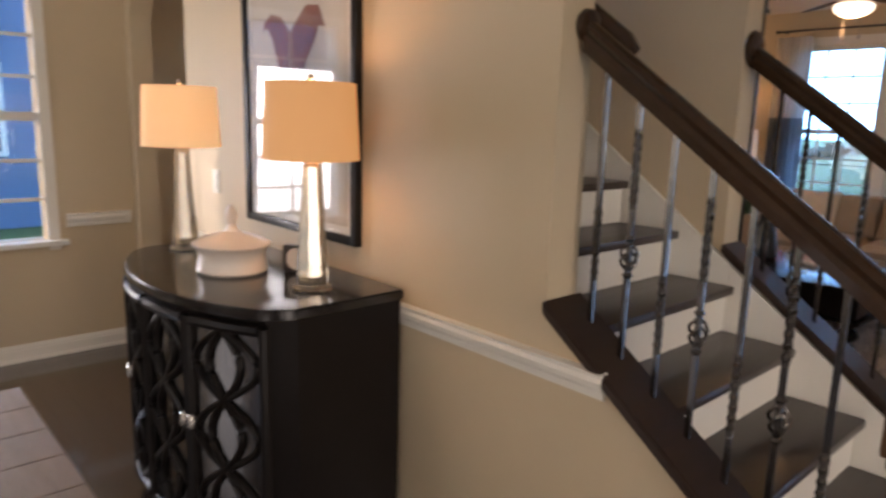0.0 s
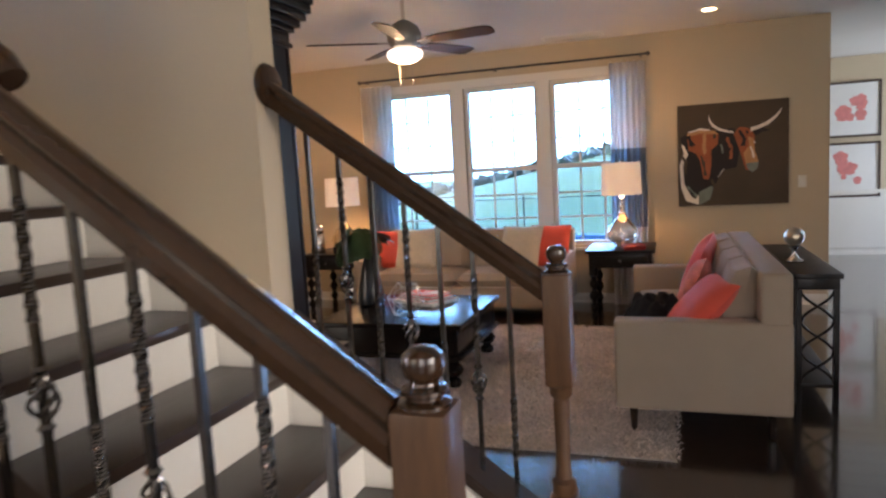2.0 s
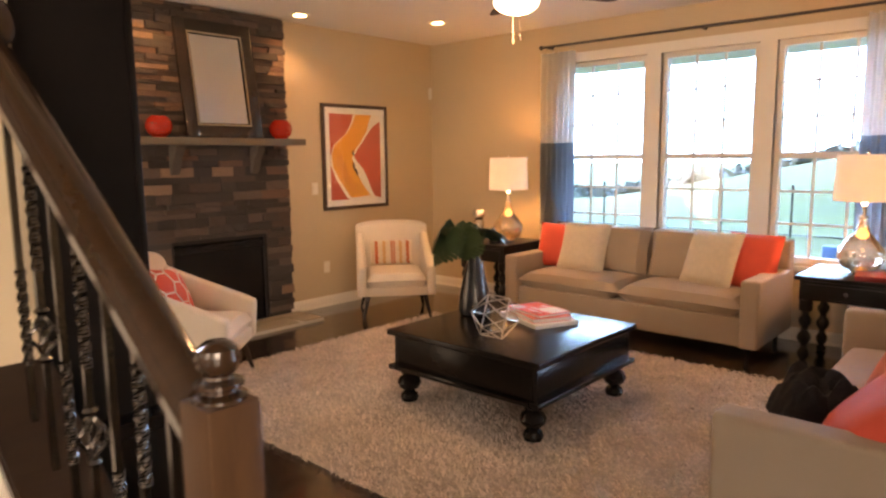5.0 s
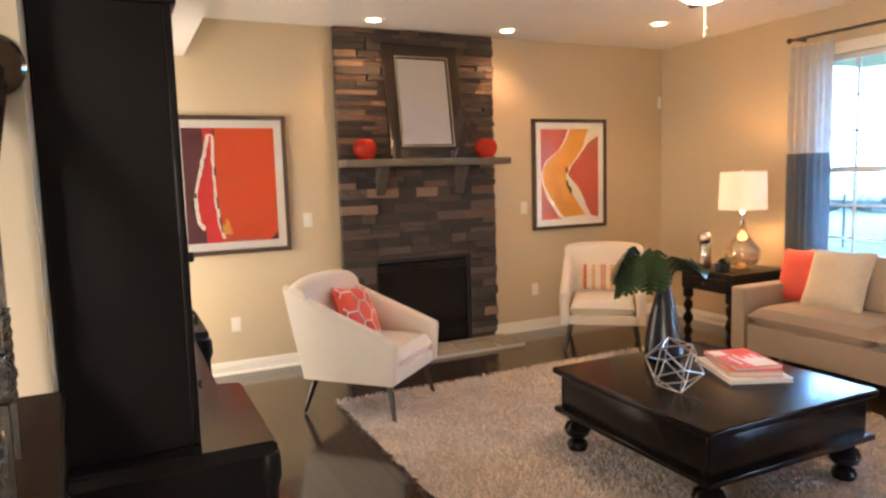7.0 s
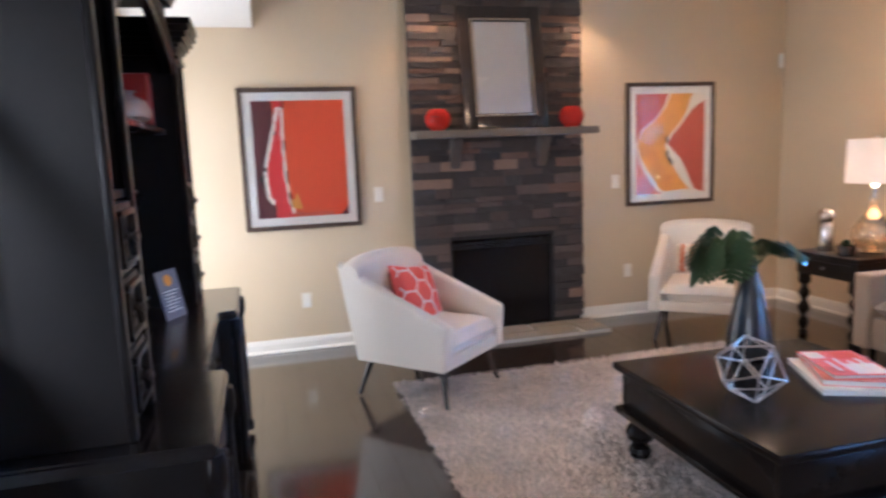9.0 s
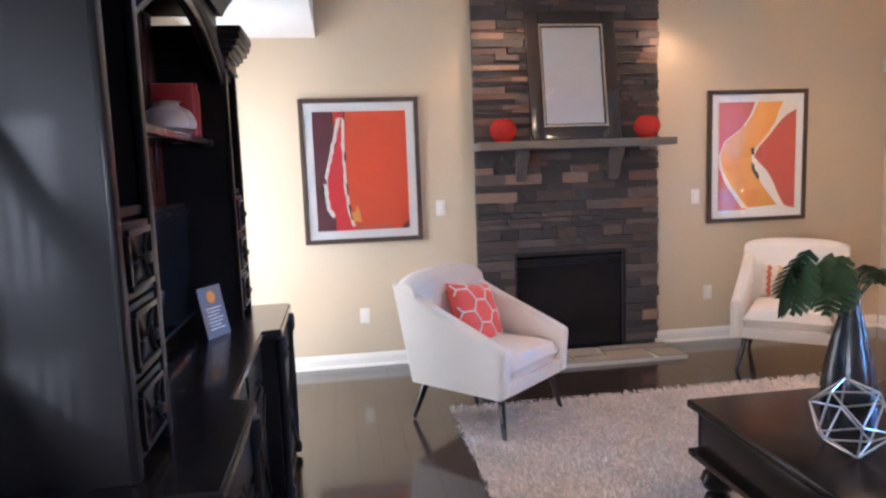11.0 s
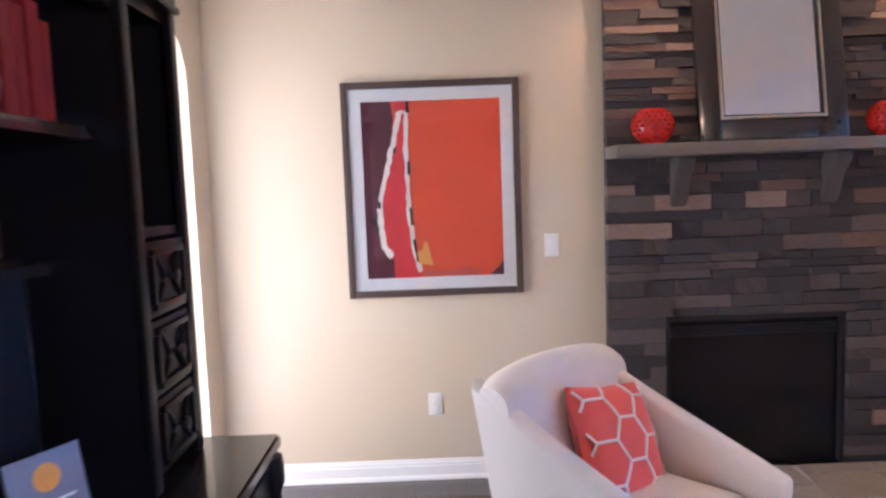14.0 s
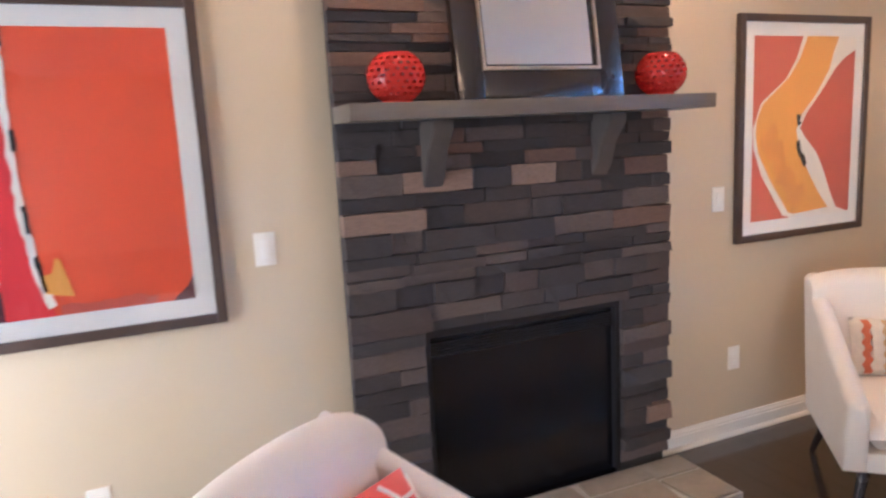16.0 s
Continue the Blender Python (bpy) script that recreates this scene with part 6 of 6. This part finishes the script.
for k in range(5):
    A = radians(45 + 72 * k)
    arm = bm_box(0.09, -0.018, -0.358, 0.22, 0.018, -0.348, bevel=0.003)
    part("blade_arm", arm, M["nickel"], FA, m=pose(0, 0, 0, 0, 0, math.degrees(A)))
    out = [(0.19, -0.045), (0.30, -0.062), (0.62, -0.068), (0.665, -0.05), (0.675, 0.0), (0.665, 0.05), (0.62, 0.068), (0.30, 0.062), (0.19, 0.045)]
    part("blade", bm_prism(out, -0.004, 0.004, "z"), M["fanblade"], FA, "dark brown blade", False, m=pose(0, 0, -0.352, 0, 0, math.degrees(A)) @ pose(0, 0, 0, -13, 0, 0))
for x, y, z in ((0.05, 0.05, -0.60), (-0.05, -0.05, -0.62)):
    part("pull_chain", bm_tube([(x * 1.6, y * 1.6, -0.37), (x * 1.6, y * 1.6, z)], 0.0014, 6), M["nickel"], FA)
    part("pull_knob", bm_lathe([(0.0, z - 0.03), (0.007, z - 0.02), (0.006, z), (0.0, z + 0.004)], 10, (x * 1.6, y * 1.6, 0)), M["nickel"], FA)
lamp("fan_light", "POINT", 36, (1.0, 0.60, 0.27), (6.14, 2.10, CEIL - 0.53), radius=0.09)

# ---- downlights and vents ----
def downlight(x, y, power=24):
    d = thing("downlight", pose(x, y, CEIL), "round recessed ceiling downlight with a white trim", "downlight", "recessed downlights")
    part("trim_ring", bm_lathe([(0.058, -0.004), (0.075, -0.008), (0.092, -0.004), (0.094, 0.0)], 32), M["trim"], d)
    part("lens", bm_lathe([(0.056, -0.006), (0.056, -0.010)], 28), M["bulb"], d, "glowing lens")
    lamp("downlight_beam", "SPOT", power, (1.0, 0.56, 0.24), (x, y, CEIL - 0.02), (x, y, 0), radius=0.045, cone=125)


for x, y in ((5.60, 4.90), (6.82, 4.92), (7.93, 4.29), (8.03, 0.02)):
    downlight(x, y)
for x, y, w, d in ((8.55, 1.25, 0.10, 0.30), (6.38, 3.33, 0.16, 0.16)):
    v = thing("ceiling_vent", pose(x, y, CEIL), "white slatted ceiling vent", "vent")
    part("frame", bm_box(-w, -d, -0.008, w, d, -0.001, bevel=0.002), M["trim"], v)
    for k in range(7):
        xx = -w + 0.02 + (2 * w - 0.04) * k / 6
        part("slat", bm_box(xx - 0.004, -d + 0.02, -0.014, xx + 0.004, d - 0.02, -0.008), M["ceiling"], v, "", False)

# ---- dining room ----
SD = thing("sideboard", pose(2.275, 2.69, FL), "black bow-front sideboard with mirrored lattice doors", "sideboard")
hw, top_z = 0.61, 0.93
def bow(inset):
    pts = [(-0.005, -hw + inset), (-0.005, hw - inset)]
    for k in range(25):
        v = 1 - 2 * k / 24
        d = 0.47 + 0.19 * (1 - abs(v) ** 2.2)
        if abs(v) > 0.97:
            d -= 0.05
        pts.append((-(d - inset), v * (hw - inset)))
    return pts
part("top", bm_prism(bow(0.0), top_z - 0.035, top_z, "z", bevel=0.006), M["blackgloss"], SD, "glossy black bow-front top")
part("body", bm_prism(bow(0.025), 0.10, top_z - 0.036, "z"), M["black"], SD, "", False)
part("plinth", bm_prism(bow(0.05), 0.0, 0.10, "z"), M["black"], SD, "", False)
front = lambda v: -(0.47 + 0.19 * (1 - abs(v) ** 2.2) - 0.025) - 0.004
for k in range(4):
    v0, v1 = -0.92 + k * 0.46 + 0.03, -0.92 + (k + 1) * 0.46 - 0.03
    door = part("mirrored_door", bm_grid(8, 1, lambda u, w: (front(v0 + (v1 - v0) * u), (v0 + (v1 - v0) * u) * hw, 0.15 + 0.70 * w)), M["doormirror"], SD, "mirrored door panel")
    yc = lambda v: (front(v) - 0.008, v * hw)
    for ph in (0, math.pi):
        for cyc in (0.5, 1.0):
            pts = []
            for i in range(41):
                w = i / 40
                v = (v0 + v1) / 2 + (v1 - v0) * 0.46 * math.sin(ph + math.pi * 3 * w) * (cyc if cyc == 1.0 else 0.5)
                x, y = yc(v)
                pts.append((x, y, 0.15 + 0.70 * w))
            part("lattice", bm_tube(pts, 0.011, 8), M["black"], door)
    for z in (0.14, 0.86):
        part("door_rail", bm_tube([(*yc(v0 + (v1 - v0) * i / 6), z) for i in range(7)], 0.020, 8), M["black"], door)
    for v in (v0 - 0.02, v1 + 0.02):
        part("door_stile", bm_tube([(*yc(v), 0.13), (*yc(v), 0.87)], 0.018, 8), M["black"], door)
    part("pull", bm_lathe([(0.0, -0.03), (0.014, -0.02), (0.016, 0), (0.014, 0.02), (0.0, 0.03)], 14, (*[q - 0.012 * (i == 0) for i, q in enumerate(yc(v1 if k % 2 == 0 else v0))], 0.52)), M["chrome"], door, "silver pull")
SDZ = FL + top_z + 0.001


def glass_lamp(x, y, power, label, shade="tanshade"):
    l = thing("table_lamp", pose(x, y, SDZ), label, "lamp", "lamps on the sideboard")
    part("base", bm_lathe([(0.065, 0), (0.067, 0.008), (0.05, 0.016)], 24), M["lampglass"], l)
    part("column", bm_lathe([(0.050, 0.016), (0.055, 0.05), (0.046, 0.15), (0.036, 0.30), (0.030, 0.40), (0.024, 0.42)], 8), M["lampglass"], l, "faceted silvery glass column", False)
    part("neck", bm_lathe([(0.01, 0.42), (0.01, 0.50)], 12), M["chrome"], l)
    bm = bm_lathe([(0.155, 0.425), (0.142, 0.665)], 40)
    bmesh.ops.delete(bm, geom=[f2 for f2 in bm.faces if len(f2.verts) > 4], context="FACES_ONLY")
    bmesh.ops.solidify(bm, geom=list(bm.faces), thickness=0.004)
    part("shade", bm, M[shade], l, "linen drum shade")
    part("bulb", bm_lathe([(0.012, 0.49), (0.03, 0.53), (0.02, 0.57), (0.0, 0.58)], 14), M["bulb"], l, "lit bulb")
    part("finial", bm_lathe([(0.004, 0.58), (0.004, 0.67), (0.011, 0.676), (0.009, 0.69), (0.0, 0.695)], 10), M["silver"], l)
    lamp("table_lamp_light", "POINT", power, (1.0, 0.58, 0.26), (x, y, SDZ + 0.56), radius=0.05)


glass_lamp(2.03, 2.27, 10, "lit silvery glass lamp with a tan drum shade on the sideboard")
glass_lamp(1.96, 3.17, 3, "silvery glass lamp with a sunlit drum shade on the sideboard", "sunlitshade")
TU = thing("soup_tureen", pose(1.93, 2.66, SDZ), "white porcelain tureen with a knobbed lid", "tureen")
part("bowl", bm_lathe([(0.115, 0), (0.125, 0.01), (0.118, 0.04), (0.115, 0.065), (0.128, 0.09), (0.135, 0.098)], 36, squash=(1.0, 1.1)), M["porcelain"], TU)
part("lid", bm_lathe([(0.136, 0.099), (0.138, 0.105), (0.10, 0.125), (0.05, 0.14), (0.025, 0.148), (0.018, 0.16), (0.014, 0.175), (0.022, 0.195), (0.02, 0.22), (0.008, 0.24), (0, 0.243)], 36, squash=(1.0, 1.1)), M["porcelain"], TU, "lid with an upright knob")
CK = thing("desk_clock", pose(2.11, 2.50, SDZ, 0, 0, -60), "small framed desk clock on the sideboard", "clock")
part("case", bm_box(-0.055, -0.015, 0, 0.055, 0.015, 0.10, bevel=0.004), M["metal"], CK)
part("face", bm_lathe([(0.04, 0), (0.04, 0.002)], 24), M["paper"], CK, "white face", m=pose(0, -0.0155, 0.052, 90, 0, 0))
M["glazed"] = mat("glazed_print_paper", (0.60, 0.54, 0.46), 0.6, var=0.1, scale=4, bump=0.0, gloss=1.0)
M["umber"] = mat("paint_umber", (0.16, 0.035, 0.022), 0.6, var=0.5, scale=9, gloss=1.0)
GP, a, b = framed("glazed_print", pose(SX0 - 0.001, 2.805, 1.60, 0, 0, -90), 0.87, 1.15, "large black framed print behind reflecting glass", 0.03, 0.035, "black")
paint(GP, "print_field", full, 0, "glazed", a, b)
paint(GP, "heart_shape", [(0.15, 0.72), (0.17, 0.76), (0.25, 0.79), (0.36, 0.77), (0.45, 0.71), (0.52, 0.75), (0.62, 0.80), (0.74, 0.79), (0.80, 0.71), (0.74, 0.72), (0.69, 0.66), (0.62, 0.60), (0.55, 0.53), (0.36, 0.53), (0.30, 0.62), (0.25, 0.70), (0.19, 0.74)], 1, "umber", a, b)
part("glazing", bm_box(-a - 0.03, -0.024, -b - 0.03, a + 0.03, -0.022, b + 0.03), M["glass"], GP, "clear glass", False).visible_shadow = False
DT = thing("dining_table", pose(0.15, 1.85, FL), "whitewashed plank dining table", "dining table")
for k in range(7):
    y0 = -0.56 + k * 0.16
    part("plank", bm_box(-1.05, y0, 0.71, 1.05, y0 + 0.157, 0.75, bevel=0.003), M["palewood"], DT, "", False)
for sx in (-1, 1):
    for sy in (-1, 1):
        part("leg", bm_box(sx * 0.92 - 0.045, sy * 0.46 - 0.045, 0, sx * 0.92 + 0.045, sy * 0.46 + 0.045, 0.709, bevel=0.005), M["palewood"], DT)

# ---- outdoors ----
def ridge_z(y):
    return min(3.2, max(-0.45, 1.85 - 0.2 * (y - 3.4)))
def ground_z(x, y):
    """Level near the houses; east of them the lawn climbs to a ridge 34 m out and falls away behind it."""
    if x > 16 and abs(y) < 90:
        up = min(1.0, (x - 16) / 18) if x < 34 else max(0.0, 1 - (x - 34) / 25)
        return -0.5 + (ridge_z(y) + 0.5) * up * up * (3 - 2 * up) + 0.06 * noise.noise(Vector((x * 0.3, y * 0.3, 0)))
    return -0.5
def f(u, v):
    def spread(w):
        return -40 + 100 * (w - 0.15) / 0.7 if 0.15 <= w <= 0.85 else (-40 - (0.15 - w) * 2400 if w < 0.15 else 60 + (w - 0.85) * 2400)
    x, y = spread(u), spread(v) - 5
    return (x, y, ground_z(x, y))
structure("ground", bm_grid(120, 120, f), M["grass"], "green lawn rising to a low hill", True)
# scattered faces imitate a soft grey band on the ridge; haze is in the colour
random.seed(8)
V, Fc = [], []
for k in range(2600):
    y = random.uniform(-22, 26)
    x = 32.6 + 0.6 * math.sin(y * 0.3) + random.gauss(0, 0.7)
    z = ground_z(x, y) + abs(random.gauss(0, 0.14))
    s = random.uniform(0.10, 0.26)
    c = Vector((x, y, z))
    e1, e2 = Vector((random.gauss(0, 1), random.gauss(0, 1), random.gauss(0, 1))).normalized() * s, Vector((random.gauss(0, 1), random.gauss(0, 1), random.gauss(0, 1))).normalized() * s
    V += [c - e1 - e2, c + e1 - e2, c + e1 + e2, c - e1 + e2]
    Fc.append((4 * k, 4 * k + 1, 4 * k + 2, 4 * k + 3))
me = bpy.data.meshes.new("hedge")
me.from_pydata(V, [], Fc)
me.materials.append(M["hazegrey"])
tagged(new("hedge", me), "soft grey band along the hill top, haze in its colour", "hedge", "", "stuff")
fence = thing("garden_fence", pose(19.0, 0, -0.45), "thin dark metal garden fence on the lawn", "fence")
for k in range(19):
    y = -14 + k * 1.5
    part("post", bm_box(-0.02, y - 0.02, 0, 0.02, y + 0.02, 1.25), M["metal"], fence, "", False)
for z in (0.15, 1.1):
    part("rail", bm_box(-0.012, -14, z, 0.012, 13, z + 0.025), M["metal"], fence, "", False)
for x, y in ((11.2, 1.25), (11.4, 0.3)):
    pc = thing("patio_chair", pose(x, y, -0.50, 0, 0, 70), "blue covered patio chair on the lawn", "chair", "patio chairs")
    part("seat", bm_box(-0.28, -0.28, 0.38, 0.28, 0.28, 0.46, bevel=0.02), M["bluecover"], pc)
    part("backrest", bm_box(-0.28, 0.24, 0.46, 0.28, 0.32, 1.02, bevel=0.03), M["bluecover"], pc)
    for sx in (-1, 1):
        for sy in (-1, 1):
            part("leg", bm_tube([(sx * 0.26, sy * 0.26, 0), (sx * 0.24, sy * 0.24, 0.39)], 0.016, 8), M["metal"], pc)
NH = thing("neighbour_house", pose(0.5, 13.5, -0.5), "blue sided neighbouring house with white windows", "house")
part("wall", bm_box(-7, 0, 0, 6, 8, 6.2), M["siding"], NH, "", False)
for k in range(28):
    part("siding_board", bm_box(-7, -0.012 - 0.006, 0.22 * k, 6, -0.0, 0.22 * k + 0.20), M["siding"], NH, "", False)
part("roof", bm_prism([(-0.6, 6.2), (8.6, 6.2), (4.0, 9.0)], -7.5, 6.5, "x"), M["metal"], NH, "dark roof", False)
for x, z in ((-0.9, 1.2), (2.0, 1.2), (-0.9, 4.0), (2.0, 4.0)):
    w = part("window", bm_box(x - 0.55, -0.05, z, x + 0.55, -0.02, z + 1.5), M["trim"], NH, "white framed window", False)
    for zz in (0.08, 0.80):
        part("pane", bm_box(x - 0.45, -0.06, z + zz, x + 0.45, -0.051, z + zz + 0.62), M["screen"], w, "dark pane", False)
SH = thing("shrub", pose(1.0, 7.6, -0.5), "round green garden shrub", "shrub")
random.seed(2)
V, Fc = [], []
for k in range(1500):
    d = Vector((random.gauss(0, 1), random.gauss(0, 1), random.gauss(0, 1))).normalized() * (0.75 + 0.3 * random.random())
    c = Vector((d.x * 0.75, d.y * 0.6, 0.8 + d.z * 0.85))
    e1, e2 = (Vector((random.gauss(0, 1), random.gauss(0, 1), random.gauss(0, 1))).normalized() * 0.055 for _ in range(2))
    V += [c - e1 - e2, c + e1 - e2, c + e1 + e2, c - e1 + e2]
    Fc.append((4 * k, 4 * k + 1, 4 * k + 2, 4 * k + 3))
me = bpy.data.meshes.new("foliage")
me.from_pydata(V, [], Fc)
M["shrubleaf"] = mat("shrub_leaf", (0.12, 0.20, 0.03), 0.7, var=0.3)
me.materials.append(M["shrubleaf"])
fo = new("foliage", me)
fo.parent = SH
part("stem", bm_tube([(0, 0, 0), (0, 0, 0.6)], 0.04, 8), M["hazegrey"], SH)
M["skyglow"] = mat("bright_overcast_sky", (0.5, 0.5, 0.5), 1.0, var=0.0, bump=0.0, emit=((0.25, 0.55, 1.0), SKYGLOW))
structure("backdrop", bm_box(150, -260, -30, 151, 260, 160), M["skyglow"], "bright hazy sky")
structure("backdrop_north", bm_box(-120, 150, -30, 140, 151, 120), M["skyglow"], "bright hazy sky")

# ---- rug ----
RG = thing("shag_rug", pose(6.325, 2.24, FL), "large grey shaggy area rug under the coffee table", "rug")
part("backing", bm_box(-1.36, -1.89, 0, 1.36, 1.89, 0.010), M["rug"], RG, "", False)
rng = np.random.default_rng(5)
n = 52000
cx, cy = rng.uniform(-1.38, 1.38, n), rng.uniform(-1.91, 1.91, n)
az = rng.uniform(0, 2 * np.pi, n) * 0.5 + 1.2 + 1.4 * np.sin(cx * 2.1) * np.cos(cy * 1.7)
ln, wd, up = rng.uniform(0.018, 0.042, n), rng.uniform(0.0035, 0.0065, n), rng.uniform(0.010, 0.024, n)
dx, dy = np.cos(az), np.sin(az)
V = np.empty((n, 5, 3))
V[:, 0] = np.stack([cx - dy * wd, cy + dx * wd, np.full(n, 0.008)], 1)
V[:, 1] = np.stack([cx + dy * wd, cy - dx * wd, np.full(n, 0.008)], 1)
V[:, 2] = np.stack([cx + dx * ln * 0.5 + dy * wd * 0.8, cy + dy * ln * 0.5 - dx * wd * 0.8, 0.008 + up], 1)
V[:, 3] = np.stack([cx + dx * ln * 0.5 - dy * wd * 0.8, cy + dy * ln * 0.5 + dx * wd * 0.8, 0.008 + up], 1)
V[:, 4] = np.stack([cx + dx * ln, cy + dy * ln, 0.006 + up * 0.75], 1)
base = np.arange(n)[:, None] * 5
faces = np.concatenate([base + [0, 1, 2, 3], ], 0).tolist() + np.concatenate([base + [3, 2, 4]], 0).tolist()
me = bpy.data.meshes.new("shag")
me.from_pydata(V.reshape(-1, 3).tolist(), [], faces)
M["pile"] = mat("grey_shag_pile", (0.60, 0.53, 0.48), 0.95, var=0.42, scale=5.0, bump=0.0)
t = M["pile"].node_tree
geo = t.nodes.new("ShaderNodeNewGeometry")
mul = t.nodes.new("ShaderNodeMath")
mul.operation = "MULTIPLY_ADD"
hs = next(q for q in t.nodes if q.type == "HUE_SAT")
old = hs.inputs["Value"].links[0].from_socket
t.links.new(geo.outputs["Random Per Island"], mul.inputs[0])
mul.inputs[1].default_value = 0.5
t.links.new(old, mul.inputs[2])
add = t.nodes.new("ShaderNodeMath")
add.operation = "SUBTRACT"
t.links.new(mul.outputs[0], add.inputs[0])
add.inputs[1].default_value = 0.30
t.links.new(add.outputs[0], hs.inputs["Value"])
me.materials.append(M["pile"])
pile = new("shag", me)
pile.parent = RG
tagged(pile, "long grey pile", "", "", "stuff")

# ---- ledger stones ----
random.seed(21)
def unit_stone(seed):
    r = random.Random(seed)
    one = bmesh.new()
    bmesh.ops.create_cube(one, size=1)
    bmesh.ops.subdivide_edges(one, edges=[e for e in one.edges if abs(e.verts[0].co.x - e.verts[1].co.x) > 0.5], cuts=2)
    for v in one.verts:
        v.co.y += r.uniform(-0.09, 0.09) if v.co.y < 0 else 0
        v.co.z += r.uniform(-0.045, 0.045)
        v.co.x += r.uniform(-0.012, 0.012)
    me = bpy.data.meshes.new("stone")
    one.to_mesh(me)
    one.free()
    me.materials.append(M["stone"])
    return me
stones = [unit_stone(k) for k in range(10)]
z = FL + 0.064
while z < CEIL - 0.02:
    hgt = min(random.choice((0.042, 0.055, 0.065, 0.08)) if z < 1.62 else random.choice((0.030, 0.038, 0.048, 0.06)), CEIL - 0.004 - z)
    spans = [(FX0, FX1)]
    if z + hgt > FB[2] and z < FB[3] - 0.01:
        spans = [(FX0, FB[0]), (FB[1], FX1)]
        if z + hgt > FB[3]:
            hgt = FB[3] - z
    for a, b in spans:
        x = a
        while x < b - 0.005:
            w = random.uniform(0.12, 0.36)
            if b - (x + w) < 0.08:
                w = b - x
            proud = random.uniform(0.020, 0.052)
            st = new("stone", random.choice(stones))
            st.parent = fire
            st.matrix_local = Matrix.LocRotScale((x + w / 2, FY - proud / 2 + 0.004, z + hgt / 2), None, (w - 0.004, proud + 0.008, max(0.02, hgt - 0.004)))
            x += w
    z += hgt

# ---- floor boards ----
FLR = tagged(new("floor"), "dark glossy hardwood floor boards", "", "", "structure")
def board_mesh(L):
    bm = bm_box(0.0002, 0.0002, -0.012, 0.1268, L - 0.0002, 0.0)
    top = [e for e in bm.edges if all(v.co.z > -0.001 for v in e.verts)]
    bmesh.ops.bevel(bm, geom=top, offset=0.0006, segments=1, affect="EDGES")
    me = bpy.data.meshes.new("floor_board")
    bm.to_mesh(me)
    bm.free()
    me.materials.append(M["floor"])
    return me
boards = {L: board_mesh(L) for L in (0.9, 1.2, 1.5, 1.8)}
random.seed(31)
far = bmesh.new()
near_count = 0
x = -2.75
while x < 12.5:
    y = -4.2 - random.uniform(0, 1.0)
    while y < 5.3:
        L = random.choice((0.9, 1.2, 1.5, 1.8))
        if 3.4 < x < 8.8 and -0.9 < y + L / 2 < 5.2 and near_count < 290:
            ob = new("floor_board", boards[L])
            ob.parent = FLR
            ob.location = (x, y, FL)
            near_count += 1
        else:
            one = bm_box(x + 0.0003, y + 0.0003, FL - 0.012, x + 0.1267, y + L - 0.0003, FL)
            me = bpy.data.meshes.new("tmp")
            one.to_mesh(me)
            one.free()
            far.from_mesh(me)
            bpy.data.meshes.remove(me)
        y += L
    x += 0.127
rest = part("far_floor_boards", far, M["floor"], FLR, "dark hardwood boards", False)
tagged(rest, "", "", "", "stuff")
